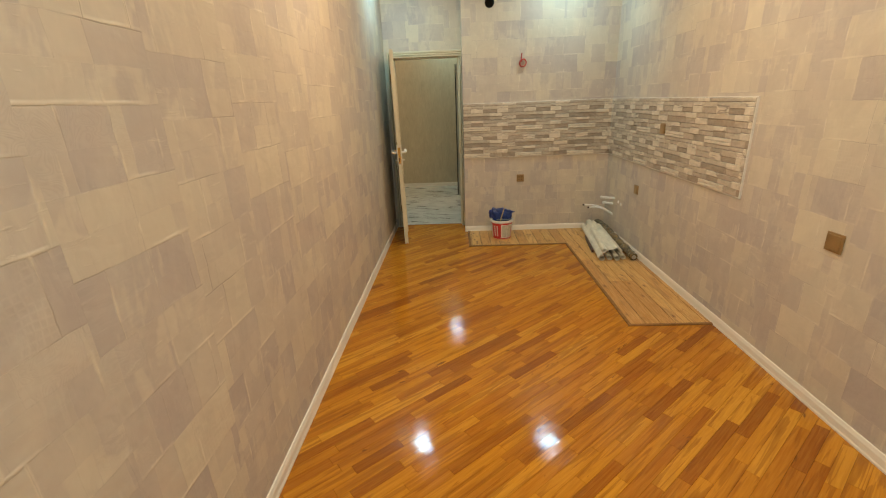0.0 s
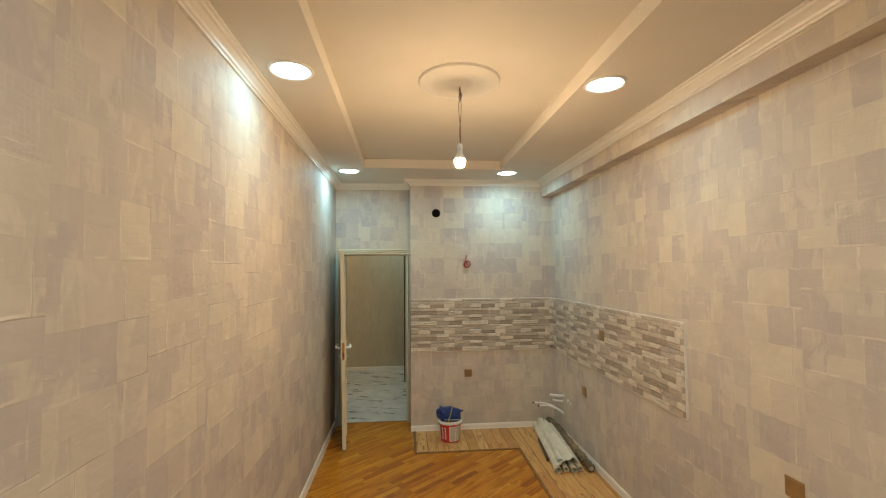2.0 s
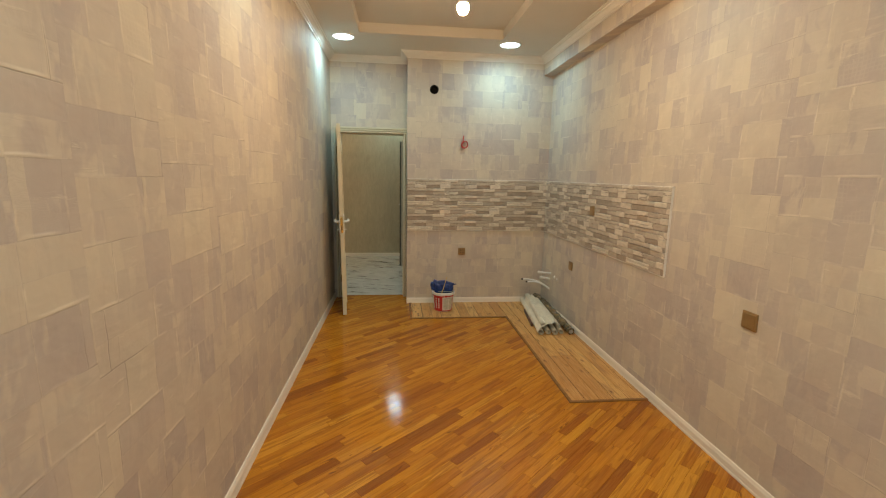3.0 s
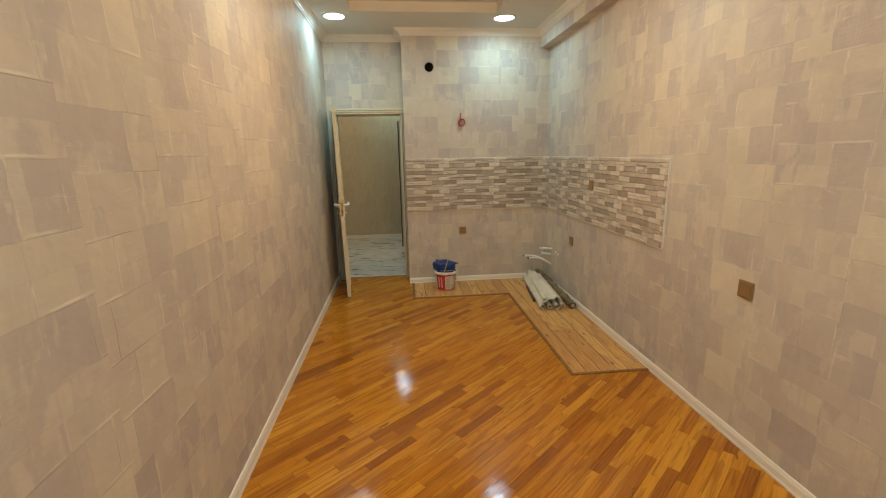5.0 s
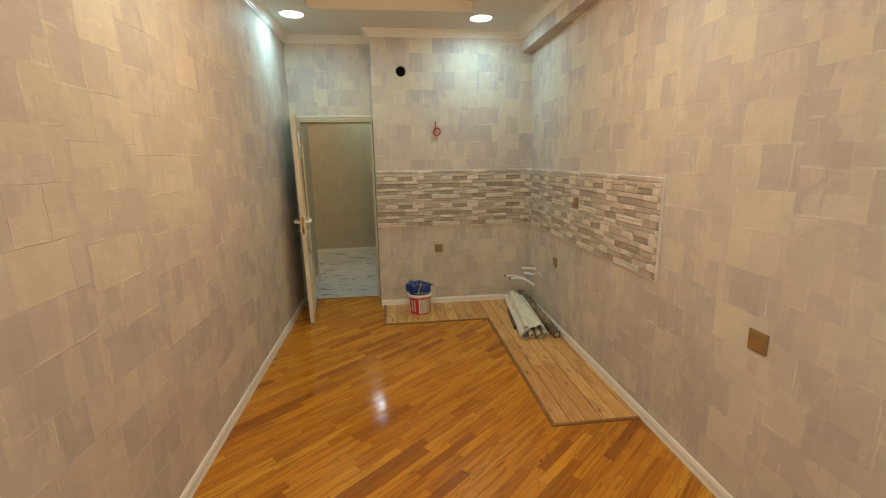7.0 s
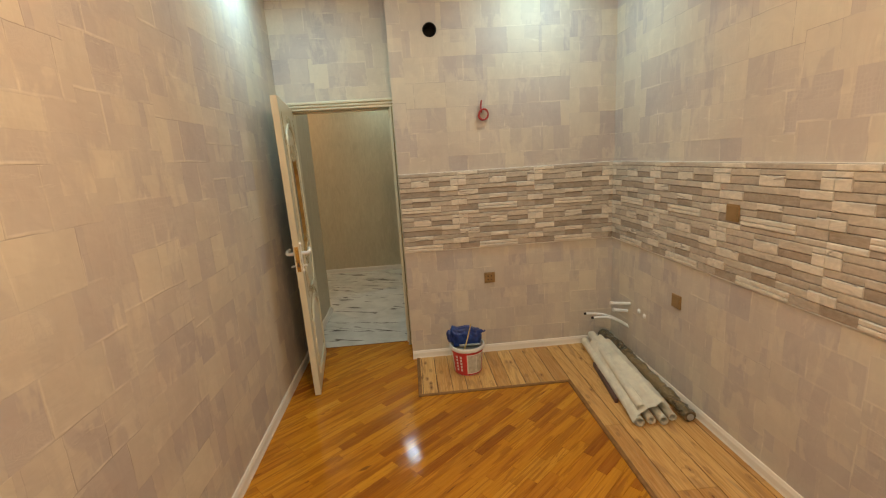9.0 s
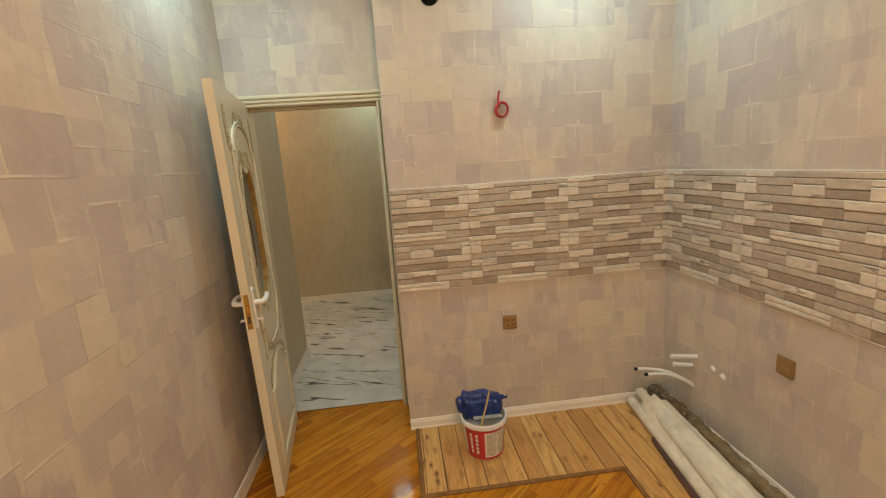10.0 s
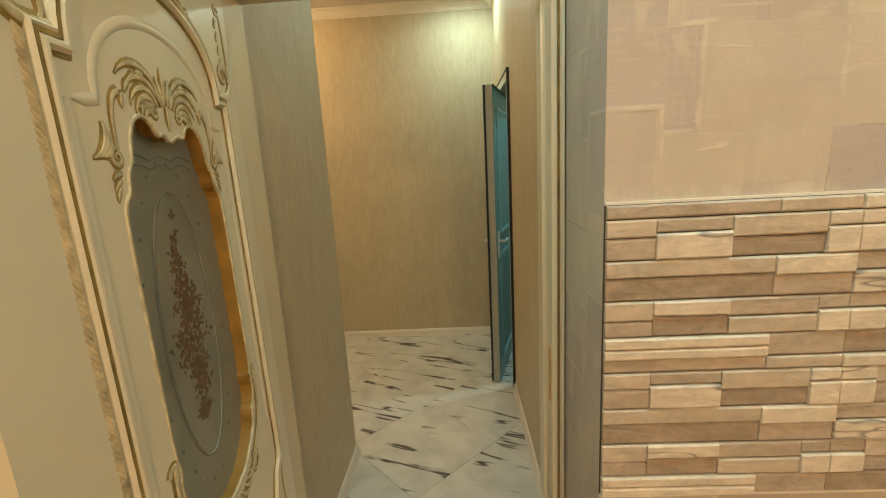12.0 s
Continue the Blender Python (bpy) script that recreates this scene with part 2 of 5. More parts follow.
def mat_parquet(name, island):
    """Lacquered hardwood, honey to red brown, with streaked grain; each plank has its own tone."""
    g = Nodes(name)
    if island:
        rnd = g.n("ShaderNodeNewGeometry").outputs["Random Per Island"]
    else:
        rnd = g.n("ShaderNodeObjectInfo").outputs["Random"]
    off = g.n("ShaderNodeCombineXYZ")
    g.set(off.inputs[0], g.math("MULTIPLY", rnd, 37.0))
    g.set(off.inputs[1], g.math("MULTIPLY", rnd, 91.0))
    g.set(off.inputs[2], g.math("MULTIPLY", rnd, 13.0))
    obj = g.n("ShaderNodeTexCoord").outputs["Object"]
    add = g.n("ShaderNodeVectorMath", operation="ADD")
    g.set(add.inputs[0], obj)
    g.set(add.inputs[1], off.outputs[0])
    v = add.outputs[0]
    fine = g.noise(g.map(v, scale=(3.0, 60, 60)), 2.0, 4.0, 0.6, 0.4)
    soft = g.noise(g.map(v, scale=(1.5, 15, 15)), 1.5, 3.0, 0.55, 1.0)
    base = g.ramp(rnd, [(0.0, (0.22, 0.054, 0.006)), (0.08, (0.35, 0.104, 0.008)), (0.20, (0.45, 0.154, 0.010)), (0.5, (0.515, 0.188, 0.011)),
                        (0.85, (0.58, 0.230, 0.014)), (1.0, (0.65, 0.288, 0.025))])
    heart = g.noise(g.map(v, scale=(0.8, 12.0, 12.0), loc=(5, 3, 1)), 2.4, 3.0, 0.55, 0.9)
    heart = g.ramp(heart, [(0.525, 0.0), (0.56, 0.75), (0.68, 1.0)])
    streak = g.ramp(soft, [(0.34, 0.0), (0.44, 0.55), (0.50, 1.0)])
    col = g.mix(g.math("MULTIPLY", g.math("SUBTRACT", 1.0, streak), 0.30), base, (0.25, 0.072, 0.007))
    col = g.mix(g.math("MULTIPLY", heart, 0.60), col, (0.21, 0.055, 0.006))
    col = g.mix(0.22, col, g.ramp(fine, [(0.35, (0.30, 0.10, 0.010)), (0.65, (0.66, 0.31, 0.035))]))
    knot = g.ramp(g.noise(g.map(v, scale=(5, 22, 22)), 1.1, 2.0, 0.5, 0.8), [(0.70, 0.0), (0.76, 0.75)])
    col = g.mix(knot, col, (0.12, 0.04, 0.01))
    world_v = g.n("ShaderNodeNewGeometry").outputs["Position"]
    wavy = g.noise(world_v, 7.0, 2.0)
    ripple = g.noise(g.map(v, scale=(6, 40, 1)), 1.0, 2.0)
    g.bump(g.math("ADD", g.math("ADD", wavy, g.math("MULTIPLY", ripple, 0.5)), g.math("MULTIPLY", fine, 0.12)), 0.22, 0.004)
    smear = g.noise(world_v, 5.0, 4.0, 0.65)
    return g.done(col, g.ramp(smear, [(0.3, 0.055), (0.7, 0.14)]), coat=0.03, coat_rough=0.05, spec=0.32)


def mat_laminate():
    g = Nodes("pine_laminate")
    rnd = g.n("ShaderNodeObjectInfo").outputs["Random"]
    off = g.n("ShaderNodeCombineXYZ")
    g.set(off.inputs[0], g.math("MULTIPLY", rnd, 37.0))
    g.set(off.inputs[1], g.math("MULTIPLY", rnd, 91.0))
    add = g.n("ShaderNodeVectorMath", operation="ADD")
    g.set(add.inputs[0], g.n("ShaderNodeTexCoord").outputs["Object"])
    g.set(add.inputs[1], off.outputs[0])
    v = add.outputs[0]
    fine = g.noise(g.map(v, scale=(55, 2.2, 1)), 2.0, 4.0, 0.6, 0.5)
    soft = g.noise(g.map(v, scale=(7, 0.9, 1)), 2.0, 3.0, 0.55, 1.2)
    base = g.ramp(rnd, [(0.0, (0.46, 0.195, 0.040)), (0.35, (0.57, 0.270, 0.062)), (0.7, (0.66, 0.345, 0.095)), (1.0, (0.73, 0.425, 0.140))])
    col = g.mix(g.ramp(soft, [(0.36, 0.75), (0.46, 0.0)]), base, (0.36, 0.165, 0.045))
    col = g.mix(0.28, col, g.ramp(fine, [(0.35, (0.33, 0.16, 0.05)), (0.65, (0.78, 0.58, 0.32))]))
    vor = g.n("ShaderNodeTexVoronoi")
    g.set(vor.inputs["Vector"], g.map(v, scale=(15, 6.5, 1)))
    vor.inputs["Scale"].default_value = 1.0
    here = g.ramp(g.noise(g.map(v, loc=(3, 3, 0)), 2.4, 1.0), [(0.38, 0.0), (0.46, 1.0)])
    knot = g.math("MULTIPLY", here, g.ramp(g.math("ADD", vor.outputs[0], g.math("MULTIPLY", g.noise(v, 40.0, 2.0), 0.10)), [(0.13, 1.0), (0.17, 0.25), (0.22, 0.5), (0.28, 0.0)]))
    col = g.mix(knot, col, (0.19, 0.075, 0.025))
    rings = g.math("ABSOLUTE", g.math("SINE", g.math("MULTIPLY", g.noise(g.map(v, scale=(6.0, 0.55, 1)), 1.6, 2.0, 0.5, 0.6), 44.0)))
    col = g.mix(g.math("MULTIPLY", g.ramp(rings, [(0.0, 1.0), (0.45, 0.0)]), 0.42), col, (0.33, 0.14, 0.040))
    g.bump(fine, 0.15, 0.001)
    return g.done(col, 0.38, spec=0.22)


def mat_stone(name, colour, vein=0.0, dark=(0.18, 0.14, 0.11)):
    """Printed stone-look ceramic piece."""
    g = Nodes(name)
    rnd = g.n("ShaderNodeObjectInfo").outputs["Random"]
    v = g.coords()
    off = g.n("ShaderNodeCombineXYZ")
    g.set(off.inputs[0], g.math("MULTIPLY", rnd, 40.0))
    g.set(off.inputs[2], g.math("MULTIPLY", rnd, 23.0))
    add = g.n("ShaderNodeVectorMath", operation="ADD")
    g.set(add.inputs[0], v)
    g.set(add.inputs[1], off.outputs[0])
    v = add.outputs[0]
    n1 = g.noise(g.map(v, scale=(1, 1, 2.4), rot=(0, 0.5, 0.5)), 9.0, 5.0, 0.65, 1.5)
    n2 = g.noise(v, 60.0, 3.0)
    lo, hi = tuple(x * 0.78 for x in colour), tuple(min(0.95, x * 1.12) for x in colour)
    col = g.mix(g.ramp(n1, [(0.33, 0.0), (0.66, 1.0)]), lo, hi)
    col = g.mix(0.10, col, g.ramp(n2, [(0.3, (0.2, 0.17, 0.14)), (0.7, (0.85, 0.8, 0.72))]))
    if vein:
        m = g.noise(g.map(v, scale=(0.5, 1.0, 3.0), rot=(0, 0.55, 0)), 5.2, 3.0, 0.5, 0.3)
        line = g.ramp(m, [(0.535, 0.0), (0.550, vein), (0.556, vein), (0.575, 0.0)])
        col = g.mix(line, col, dark)
    split = g.noise(g.map(v, scale=(1, 1, 2.2), rot=(0, 0.4, 0)), 26.0, 4.0, 0.65, 0.8)
    g.bump(g.math("ADD", g.math("ADD", n1, g.math("MULTIPLY", split, 0.8)), g.math("MULTIPLY", n2, 0.2)), 0.6, 0.004)
    return g.done(col, 0.36)


def mat_marble():
    g = Nodes("white_marble_tile")
    rnd = g.n("ShaderNodeObjectInfo").outputs["Random"]
    pos = g.n("ShaderNodeNewGeometry").outputs["Position"]
    v = g.map(pos, rot=(0, 0, math.radians(21)))
    sh = g.n("ShaderNodeCombineXYZ")
    g.set(sh.inputs[1], g.math("MULTIPLY", rnd, 3.0))
    add = g.n("ShaderNodeVectorMath", operation="ADD")
    g.set(add.inputs[0], v)
    g.set(add.inputs[1], sh.outputs[0])
    v = add.outputs[0]
    m = g.noise(g.map(v, scale=(0.60, 5.2, 1)), 1.1, 3.0, 0.5, 0.05)
    thick = g.noise(g.map(v, scale=(2.8, 4, 1)), 1.5, 2.0)
    line = g.math("MULTIPLY", g.ramp(m, [(0.522, 0.0), (0.538, 0.92), (0.552, 0.92), (0.566, 0.0)]), g.ramp(thick, [(0.44, 0.0), (0.54, 1.0)]))
    haze = g.ramp(g.noise(v, 5.0, 4.0), [(0.4, (0.68, 0.69, 0.66)), (0.7, (0.52, 0.53, 0.51))])
    col = g.mix(line, haze, (0.060, 0.045, 0.040))
    return g.done(col, 0.16)


def mat_plain(name, colour, rough=0.4, metal=0.0, var=0.08, scale=12.0, bump=0.1, coat=0.0):
    g = Nodes(name)
    v = g.coords()
    n1 = g.noise(v, scale, 4.0)
    lo, hi = tuple(x * (1 - 2 * var) for x in colour), tuple(min(1, x * (1 + var)) for x in colour)
    col = g.mix(g.ramp(n1, [(0.3, 0.0), (0.7, 1.0)]), lo, hi)
    if bump:
        g.bump(g.noise(v, scale * 8, 2.0), bump, 0.001)
    return g.done(col, rough, metal, coat)


def mat_emit(name, colour, strength):
    g = Nodes(name)
    g.b.inputs["Emission Color"].default_value = (*colour, 1)
    g.b.inputs["Emission Strength"].default_value = strength
    return g.done((0.8, 0.8, 0.8), 0.4)


M_PAPER, M_HALL = mat_wallpaper(), mat_grain_paper()
M_CEIL = mat_paint("matt_ceiling_paint", (0.69, 0.65, 0.58), 0.75)
M_TRIM = mat_paint("white_gloss_trim", (0.80, 0.77, 0.71), 0.32, 0.05)
# white trim paint with the parquet's warm bounce light mixed into its colour
M_BASE = mat_paint("floor_bounce_white_trim", (0.80, 0.72, 0.61), 0.4, 0.05)
M_CREAM = mat_paint("cream_lacquer", (0.70, 0.64, 0.48), 0.28, 0.05)
M_EDGE = mat_paint("cream_lacquer_edge", (0.72, 0.64, 0.46), 0.35, 0.08)
M_GOLD = mat_plain("patinated_gold", (0.36, 0.24, 0.07), 0.38, 0.35, 0.2, 30)
M_PATINA = mat_plain("gilded_carving", (0.60, 0.52, 0.33), 0.38, 0.0, 0.22, 45)
M_REVEAL = mat_plain("dull_gold_reveal", (0.38, 0.215, 0.05), 0.42, 0.15, 0.15, 20)
M_BRASS = mat_plain("brass", (0.75, 0.48, 0.14), 0.25, 0.9, 0.1, 30)
M_PARQ, M_PARQ_S = mat_parquet("parquet", False), mat_parquet("parquet_far", True)
M_LAM = mat_laminate()
M_LAMTRIM = mat_plain("brown_wood_edging", (0.27, 0.13, 0.045), 0.5, 0, 0.15, 25)
M_LAMTRIM.node_tree.nodes["Principled BSDF"].inputs["Specular IOR Level"].default_value = 0.15
M_MARBLE = mat_marble()
M_GROUT = mat_plain("grout", (0.30, 0.28, 0.25), 0.85)
# grout darkened so its colour also carries the shadow lines under tile pieces
M_JOINT = mat_plain("shadow_dark_grout", (0.085, 0.055, 0.036), 0.85)
M_LSEAM = mat_plain("dark_board_seam", (0.11, 0.050, 0.018), 0.5)
M_SEAM = mat_plain("joint", (0.24, 0.095, 0.02), 0.5)
M_TILE = {"L": mat_stone("ivory_stone", (0.71, 0.63, 0.515)), "V": mat_stone("veined_ivory_stone", (0.69, 0.61, 0.50), 0.75),
          "M": mat_stone("sand_stone", (0.46, 0.385, 0.305)), "B": mat_stone("beige_stone", (0.54, 0.462, 0.365)),
          "D": mat_stone("taupe_stone", (0.335, 0.265, 0.200), 0.3, (0.50, 0.42, 0.34))}
M_SOCKET = mat_plain("gold_brown_plastic", (0.36, 0.23, 0.10), 0.3, 0.35)
M_SOCKET_D = mat_plain("dark_slot", (0.05, 0.035, 0.02), 0.5)
M_BLACK = mat_plain("matt_black", (0.012, 0.011, 0.01), 0.9)
M_RED = mat_plain("red_plastic", (0.42, 0.03, 0.025), 0.35)
M_REDPRINT = mat_plain("red_print", (0.55, 0.04, 0.04), 0.3)
M_WHITE = mat_plain("white_plastic", (0.76, 0.74, 0.70), 0.35, 0, 0.05)
M_PIPE = mat_plain("white_pipe", (0.80, 0.80, 0.78), 0.3, 0, 0.04)
M_BAG = mat_plain("blue_plastic_film", (0.016, 0.045, 0.21), 0.28, 0, 0.3, 25, 0.4)
M_STICK = mat_plain("pale_wood_stick", (0.62, 0.45, 0.16), 0.5)
M_GREY = mat_plain("dried_plaster", (0.42, 0.41, 0.38), 0.8, 0, 0.15)
M_LABEL = mat_plain("printed_label", (0.56, 0.54, 0.47), 0.4, 0, 0.12, 40)
M_ROLL = mat_plain("cream_vinyl", (0.76, 0.70, 0.56), 0.42, 0, 0.1, 9)
M_ROLLIN = mat_plain("grey_roll_inside", (0.36, 0.34, 0.30), 0.6)
M_MAROON = mat_plain("maroon_board", (0.10, 0.055, 0.05), 0.45, 0, 0.2)
M_TEAL = mat_plain("teal_steel", (0.10, 0.29, 0.33), 0.35, 0.0, 0.06)
M_TEALPALE = mat_plain("pale_teal_enamel", (0.20, 0.42, 0.45), 0.3, 0, 0.05)
M_EDGEGREY = mat_plain("pale_grey_enamel", (0.50, 0.50, 0.44), 0.35, 0, 0.05)
M_TEALDARK = mat_plain("dark_seal", (0.02, 0.03, 0.035), 0.4)
M_WIRE = mat_plain("dark_wire", (0.05, 0.035, 0.03), 0.45)
M_MOTIF = mat_plain("brown_flower_print", (0.15, 0.088, 0.055), 0.5, 0, 0.25, 60)
M_MOTIF_G = mat_plain("grey_etched_line", (0.20, 0.20, 0.17), 0.45, 0, 0.1, 60)
M_LAMPON = mat_emit("lit_diffuser", (0.75, 0.97, 1.0), 9.0)
M_BULB = mat_emit("lit_bulb", WARM, BULB_L)
M_HALLBULB = mat_emit("lit_hall_bulb", WARM, 440.0)


def mat_film():
    g = Nodes("clear_wrap")
    v = g.coords()
    n = g.noise(g.map(v, scale=(1, 0.6, 1)), 20.0, 5.0, 0.62, 2.0)
    long = g.noise(g.map(v, scale=(1, 0.4, 1)), 7.0, 3.0)
    # dark folds and paler glints of the film are painted along the bump
    col = g.ramp(n, [(0.38, (0.060, 0.042, 0.022)), (0.54, (0.15, 0.105, 0.050)), (0.66, (0.27, 0.215, 0.13))])
    col = g.mix(g.ramp(long, [(0.45, 0.0), (0.60, 0.7)]), col, (0.27, 0.185, 0.085))
    g.bump(n, 1.0, 0.02)
    return g.done(col, 0.12, coat=1.0)


def mat_glass():
    g = Nodes("frosted_door_glass")
    v = g.coords()
    n = g.noise(v, 6.0, 3.0)
    g.bump(g.noise(v, 240.0, 2.0), 0.2, 0.001)
    g.b.inputs["Transmission Weight"].default_value = 0.35
    return g.done(g.ramp(n, [(0.3, (0.27, 0.265, 0.205)), (0.7, (0.38, 0.37, 0.29))]), 0.35)


M_FILM, M_GLASS = mat_film(), mat_glass()


# ---- mesh helpers ----
def finish(bm, name, mat, parent=None, label="", smooth=False, kind="", recalc=True):
    if recalc:
        bmesh.ops.recalc_face_normals(bm, faces=bm.faces)
    me = bpy.data.meshes.new(name)
    bm.to_mesh(me)
    bm.free()
    for m in (mat if isinstance(mat, (list, tuple)) else [mat]):
        me.materials.append(m)
    if smooth:
        me.shade_smooth()
        me.set_sharp_from_angle(angle=radians(38))
    ob = new(name, me)
    if parent:
        ob.parent = parent
    return tagged(ob, label, kind=kind)


def box(bm, x0, x1, y0, y1, z0, z1, mi=0):
    vs = [bm.verts.new((x, y, z)) for z in (z0, z1) for x, y in ((x0, y0), (x1, y0), (x1, y1), (x0, y1))]
    for f in ((3, 2, 1, 0), (4, 5, 6, 7), (0, 1, 5, 4), (1, 2, 6, 5), (2, 3, 7, 6), (3, 0, 4, 7)):
        bm.faces.new([vs[i] for i in f]).material_index = mi
    return vs


def bevel_all(bm, w, seg=2):
    bmesh.ops.bevel(bm, geom=bm.edges[:], offset=w, segments=seg, affect="EDGES", profile=0.7)


def boxes(*dims, bevel=0.0, seg=2):
    bm = bmesh.new()
    for d in dims:
        box(bm, *d)
    if bevel:
        bevel_all(bm, bevel, seg)
    return bm


def sweep(bm, path, profile, put, closed=False):
    """Carries a profile of (offset to the left of the path, height) along a flat path with mitred corners."""
    n = len(path)
    rings = []
    for i in range(n):
        p = Vector(path[i])
        prev = Vector(path[i - 1]) if (i or closed) else None
        nxt = Vector(path[(i + 1) % n]) if (i < n - 1 or closed) else None
        d1 = (p - prev).normalized() if prev is not None else (nxt - p).normalized()
        d2 = (nxt - p).normalized() if nxt is not None else d1
        n1, n2 = Vector((-d1.y, d1.x)), Vector((-d2.y, d2.x))
        m = (n1 + n2)
        m = m / max(0.25, m.dot(n1))
        rings.append([bm.verts.new(put(*(p + m * o), h)) for o, h in profile])
    k = len(profile)
    for i in range(n if closed else n - 1):
        a, b = rings[i], rings[(i + 1) % n]
        for j in range(k):
            bm.faces.new((a[j], b[j], b[(j + 1) % k], a[(j + 1) % k]))
    if not closed:
        bm.faces.new(rings[0])
        bm.faces.new(rings[-1])


def tube(bm, pts, radii, seg=8, caps=True, flat=1.0, up=Vector((0, 0, 1))):
    """A round bar along 3D points; radii a number or a list."""
    pts = [Vector(p) for p in pts]
    if not isinstance(radii, (list, tuple)):
        radii = [radii] * len(pts)
    rings = []
    side = None
    for i, p in enumerate(pts):
        d = (pts[min(i + 1, len(pts) - 1)] - pts[max(i - 1, 0)]).normalized()
        if side is None:
            side = d.cross(up)
            if side.length < 0.1:
                side = d.cross(Vector((1, 0.2, 0)))
        side = (side - d * side.dot(d)).normalized()
        other = d.cross(side).normalized()
        rings.append([bm.verts.new(p + (side * math.cos(2 * math.pi * k / seg) + other * math.sin(2 * math.pi * k / seg) * flat) * radii[i]) for k in range(seg)])
    for a, b in zip(rings, rings[1:]):
        for k in range(seg):
            bm.faces.new((a[k], a[(k + 1) % seg], b[(k + 1) % seg], b[k]))
    if caps:
        bm.faces.new(rings[0])
        bm.faces.new(rings[-1])


def lathe(bm, profile, cx=0.0, cy=0.0, seg=32, mi=0):
    """Turns (radius, z) pairs about an upright axis."""
    rings = []
    for r, z in profile:
        if r < 1e-5:
            rings.append([bm.verts.new((cx, cy, z))])
        else:
            rings.append([bm.verts.new((cx + r * math.cos(2 * math.pi * k / seg), cy + r * math.sin(2 * math.pi * k / seg), z)) for k in range(seg)])
    for a, b in zip(rings, rings[1:]):
        for k in range(seg):
            q = [a[k % len(a)], a[(k + 1) % seg % len(a)] if len(a) > 1 else None, b[(k + 1) % seg] if len(b) > 1 else None, b[k % len(b)]]
            q = [v for v in q if v is not None]
            if len(set(q)) >= 3:
                bm.faces.new(q).material_index = mi


def plate_with_hole(bm, outer, inner, put, h0, h1):
    """A flat plate with one hole: outlines in the plane, between the heights h0 and h1."""
    layers = []
    for h in (h0, h1):
        vo = [bm.verts.new(put(a, b, h)) for a, b in outer]
        vi = [bm.verts.new(put(a, b, h)) for a, b in inner]
        edges = [bm.edges.new((v[i], v[(i + 1) % len(v)])) for v in (vo, vi) for i in range(len(v))]
        bmesh.ops.triangle_fill(bm, use_beauty=True, edges=edges)
        layers.append((vo, vi))
    for a, b in zip(layers[0], layers[1]):
        for i in range(len(a)):
            j = (i + 1) % len(a)
            bm.faces.new((a[i], a[j], b[j], b[i]))


def clip(poly, keep):
    """Cuts a convex polygon by half planes (a, b, c): a x + b y <= c."""
    for a, b, c in keep:
        out = []
        for i in range(len(poly)):
            p, q = poly[i], poly[(i + 1) % len(poly)]
            dp, dq = a * p[0] + b * p[1] - c, a * q[0] + b * q[1] - c
            if dp <= 0:
                out.append(p)
            if dp * dq < 0:
                s = dp / (dp - dq)
                out.append((p[0] + (q[0] - p[0]) * s, p[1] + (q[1] - p[1]) * s))
        poly = out
        if len(poly) < 3:
            return []
    return poly


def prism(bm, poly, z0, z1, inset=0.0):
    """A piece with a slightly smaller top, for an eased edge."""
    cx, cy = sum(p[0] for p in poly) / len(poly), sum(p[1] for p in poly) / len(poly)

    def pull(p, e):
        dx, dy = p[0] - cx, p[1] - cy
        return (p[0] - math.copysign(min(e, abs(dx)), dx), p[1] - math.copysign(min(e, abs(dy)), dy))
    low = [bm.verts.new((*p, z0)) for p in poly]
    mid = [bm.verts.new((*p, z1 - 0.0012)) for p in poly]
    top = [bm.verts.new((*pull(p, inset), z1)) for p in poly]
    k = len(poly)
    for a, b in ((low, mid), (mid, top)):
        for i in range(k):
            bm.faces.new((a[i], a[(i + 1) % k], b[(i + 1) % k], b[i]))
    bm.faces.new(top)


def empty(name, label, category, loc=(0, 0, 0), rz=0.0, group=""):
    ob = new(name)
    ob.empty_display_size = 0.1
    ob.matrix_basis = pose(*loc, 0, 0, rz)
    return tagged(ob, label, category, group)


STRUCT = dict(kind="structure")

# ---- large structure: walls ----
T = 0.15
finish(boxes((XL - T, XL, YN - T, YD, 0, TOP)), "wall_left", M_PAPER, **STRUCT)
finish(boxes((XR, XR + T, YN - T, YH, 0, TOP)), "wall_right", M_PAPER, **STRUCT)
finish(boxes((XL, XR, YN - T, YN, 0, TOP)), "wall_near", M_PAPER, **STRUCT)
bm = bmesh.new()
circle = [(0.423 + 0.05 * math.cos(a * math.pi / 16), 2.51 + 0.05 * math.sin(a * math.pi / 16)) for a in range(32)]
plate_with_hole(bm, [(XJ, 0), (XR, 0), (XR, TOP), (XJ, TOP)], circle, lambda a, b, h: (a, h, b), YJ, YJ + 0.12)
box(bm, XJ, XR, YJ + 0.12, YH, 0, TOP)
finish(bm, "wall_back", M_PAPER, **STRUCT)
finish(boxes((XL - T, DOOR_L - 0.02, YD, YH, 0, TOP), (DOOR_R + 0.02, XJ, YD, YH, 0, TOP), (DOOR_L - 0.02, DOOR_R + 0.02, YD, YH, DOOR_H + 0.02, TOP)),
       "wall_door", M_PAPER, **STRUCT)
finish(boxes((BEAM_X, XR, YN, YJ, BEAM_Z, TOP - 0.06)), "ceiling_beam", M_PAPER, label="wallpapered beam boxed in under the ceiling", **STRUCT)
bm = bmesh.new()
box(bm, XL - T, XHL, YH, YC, 0, TOP)
finish(bm, "wall_hall_left", M_HALL, **STRUCT)
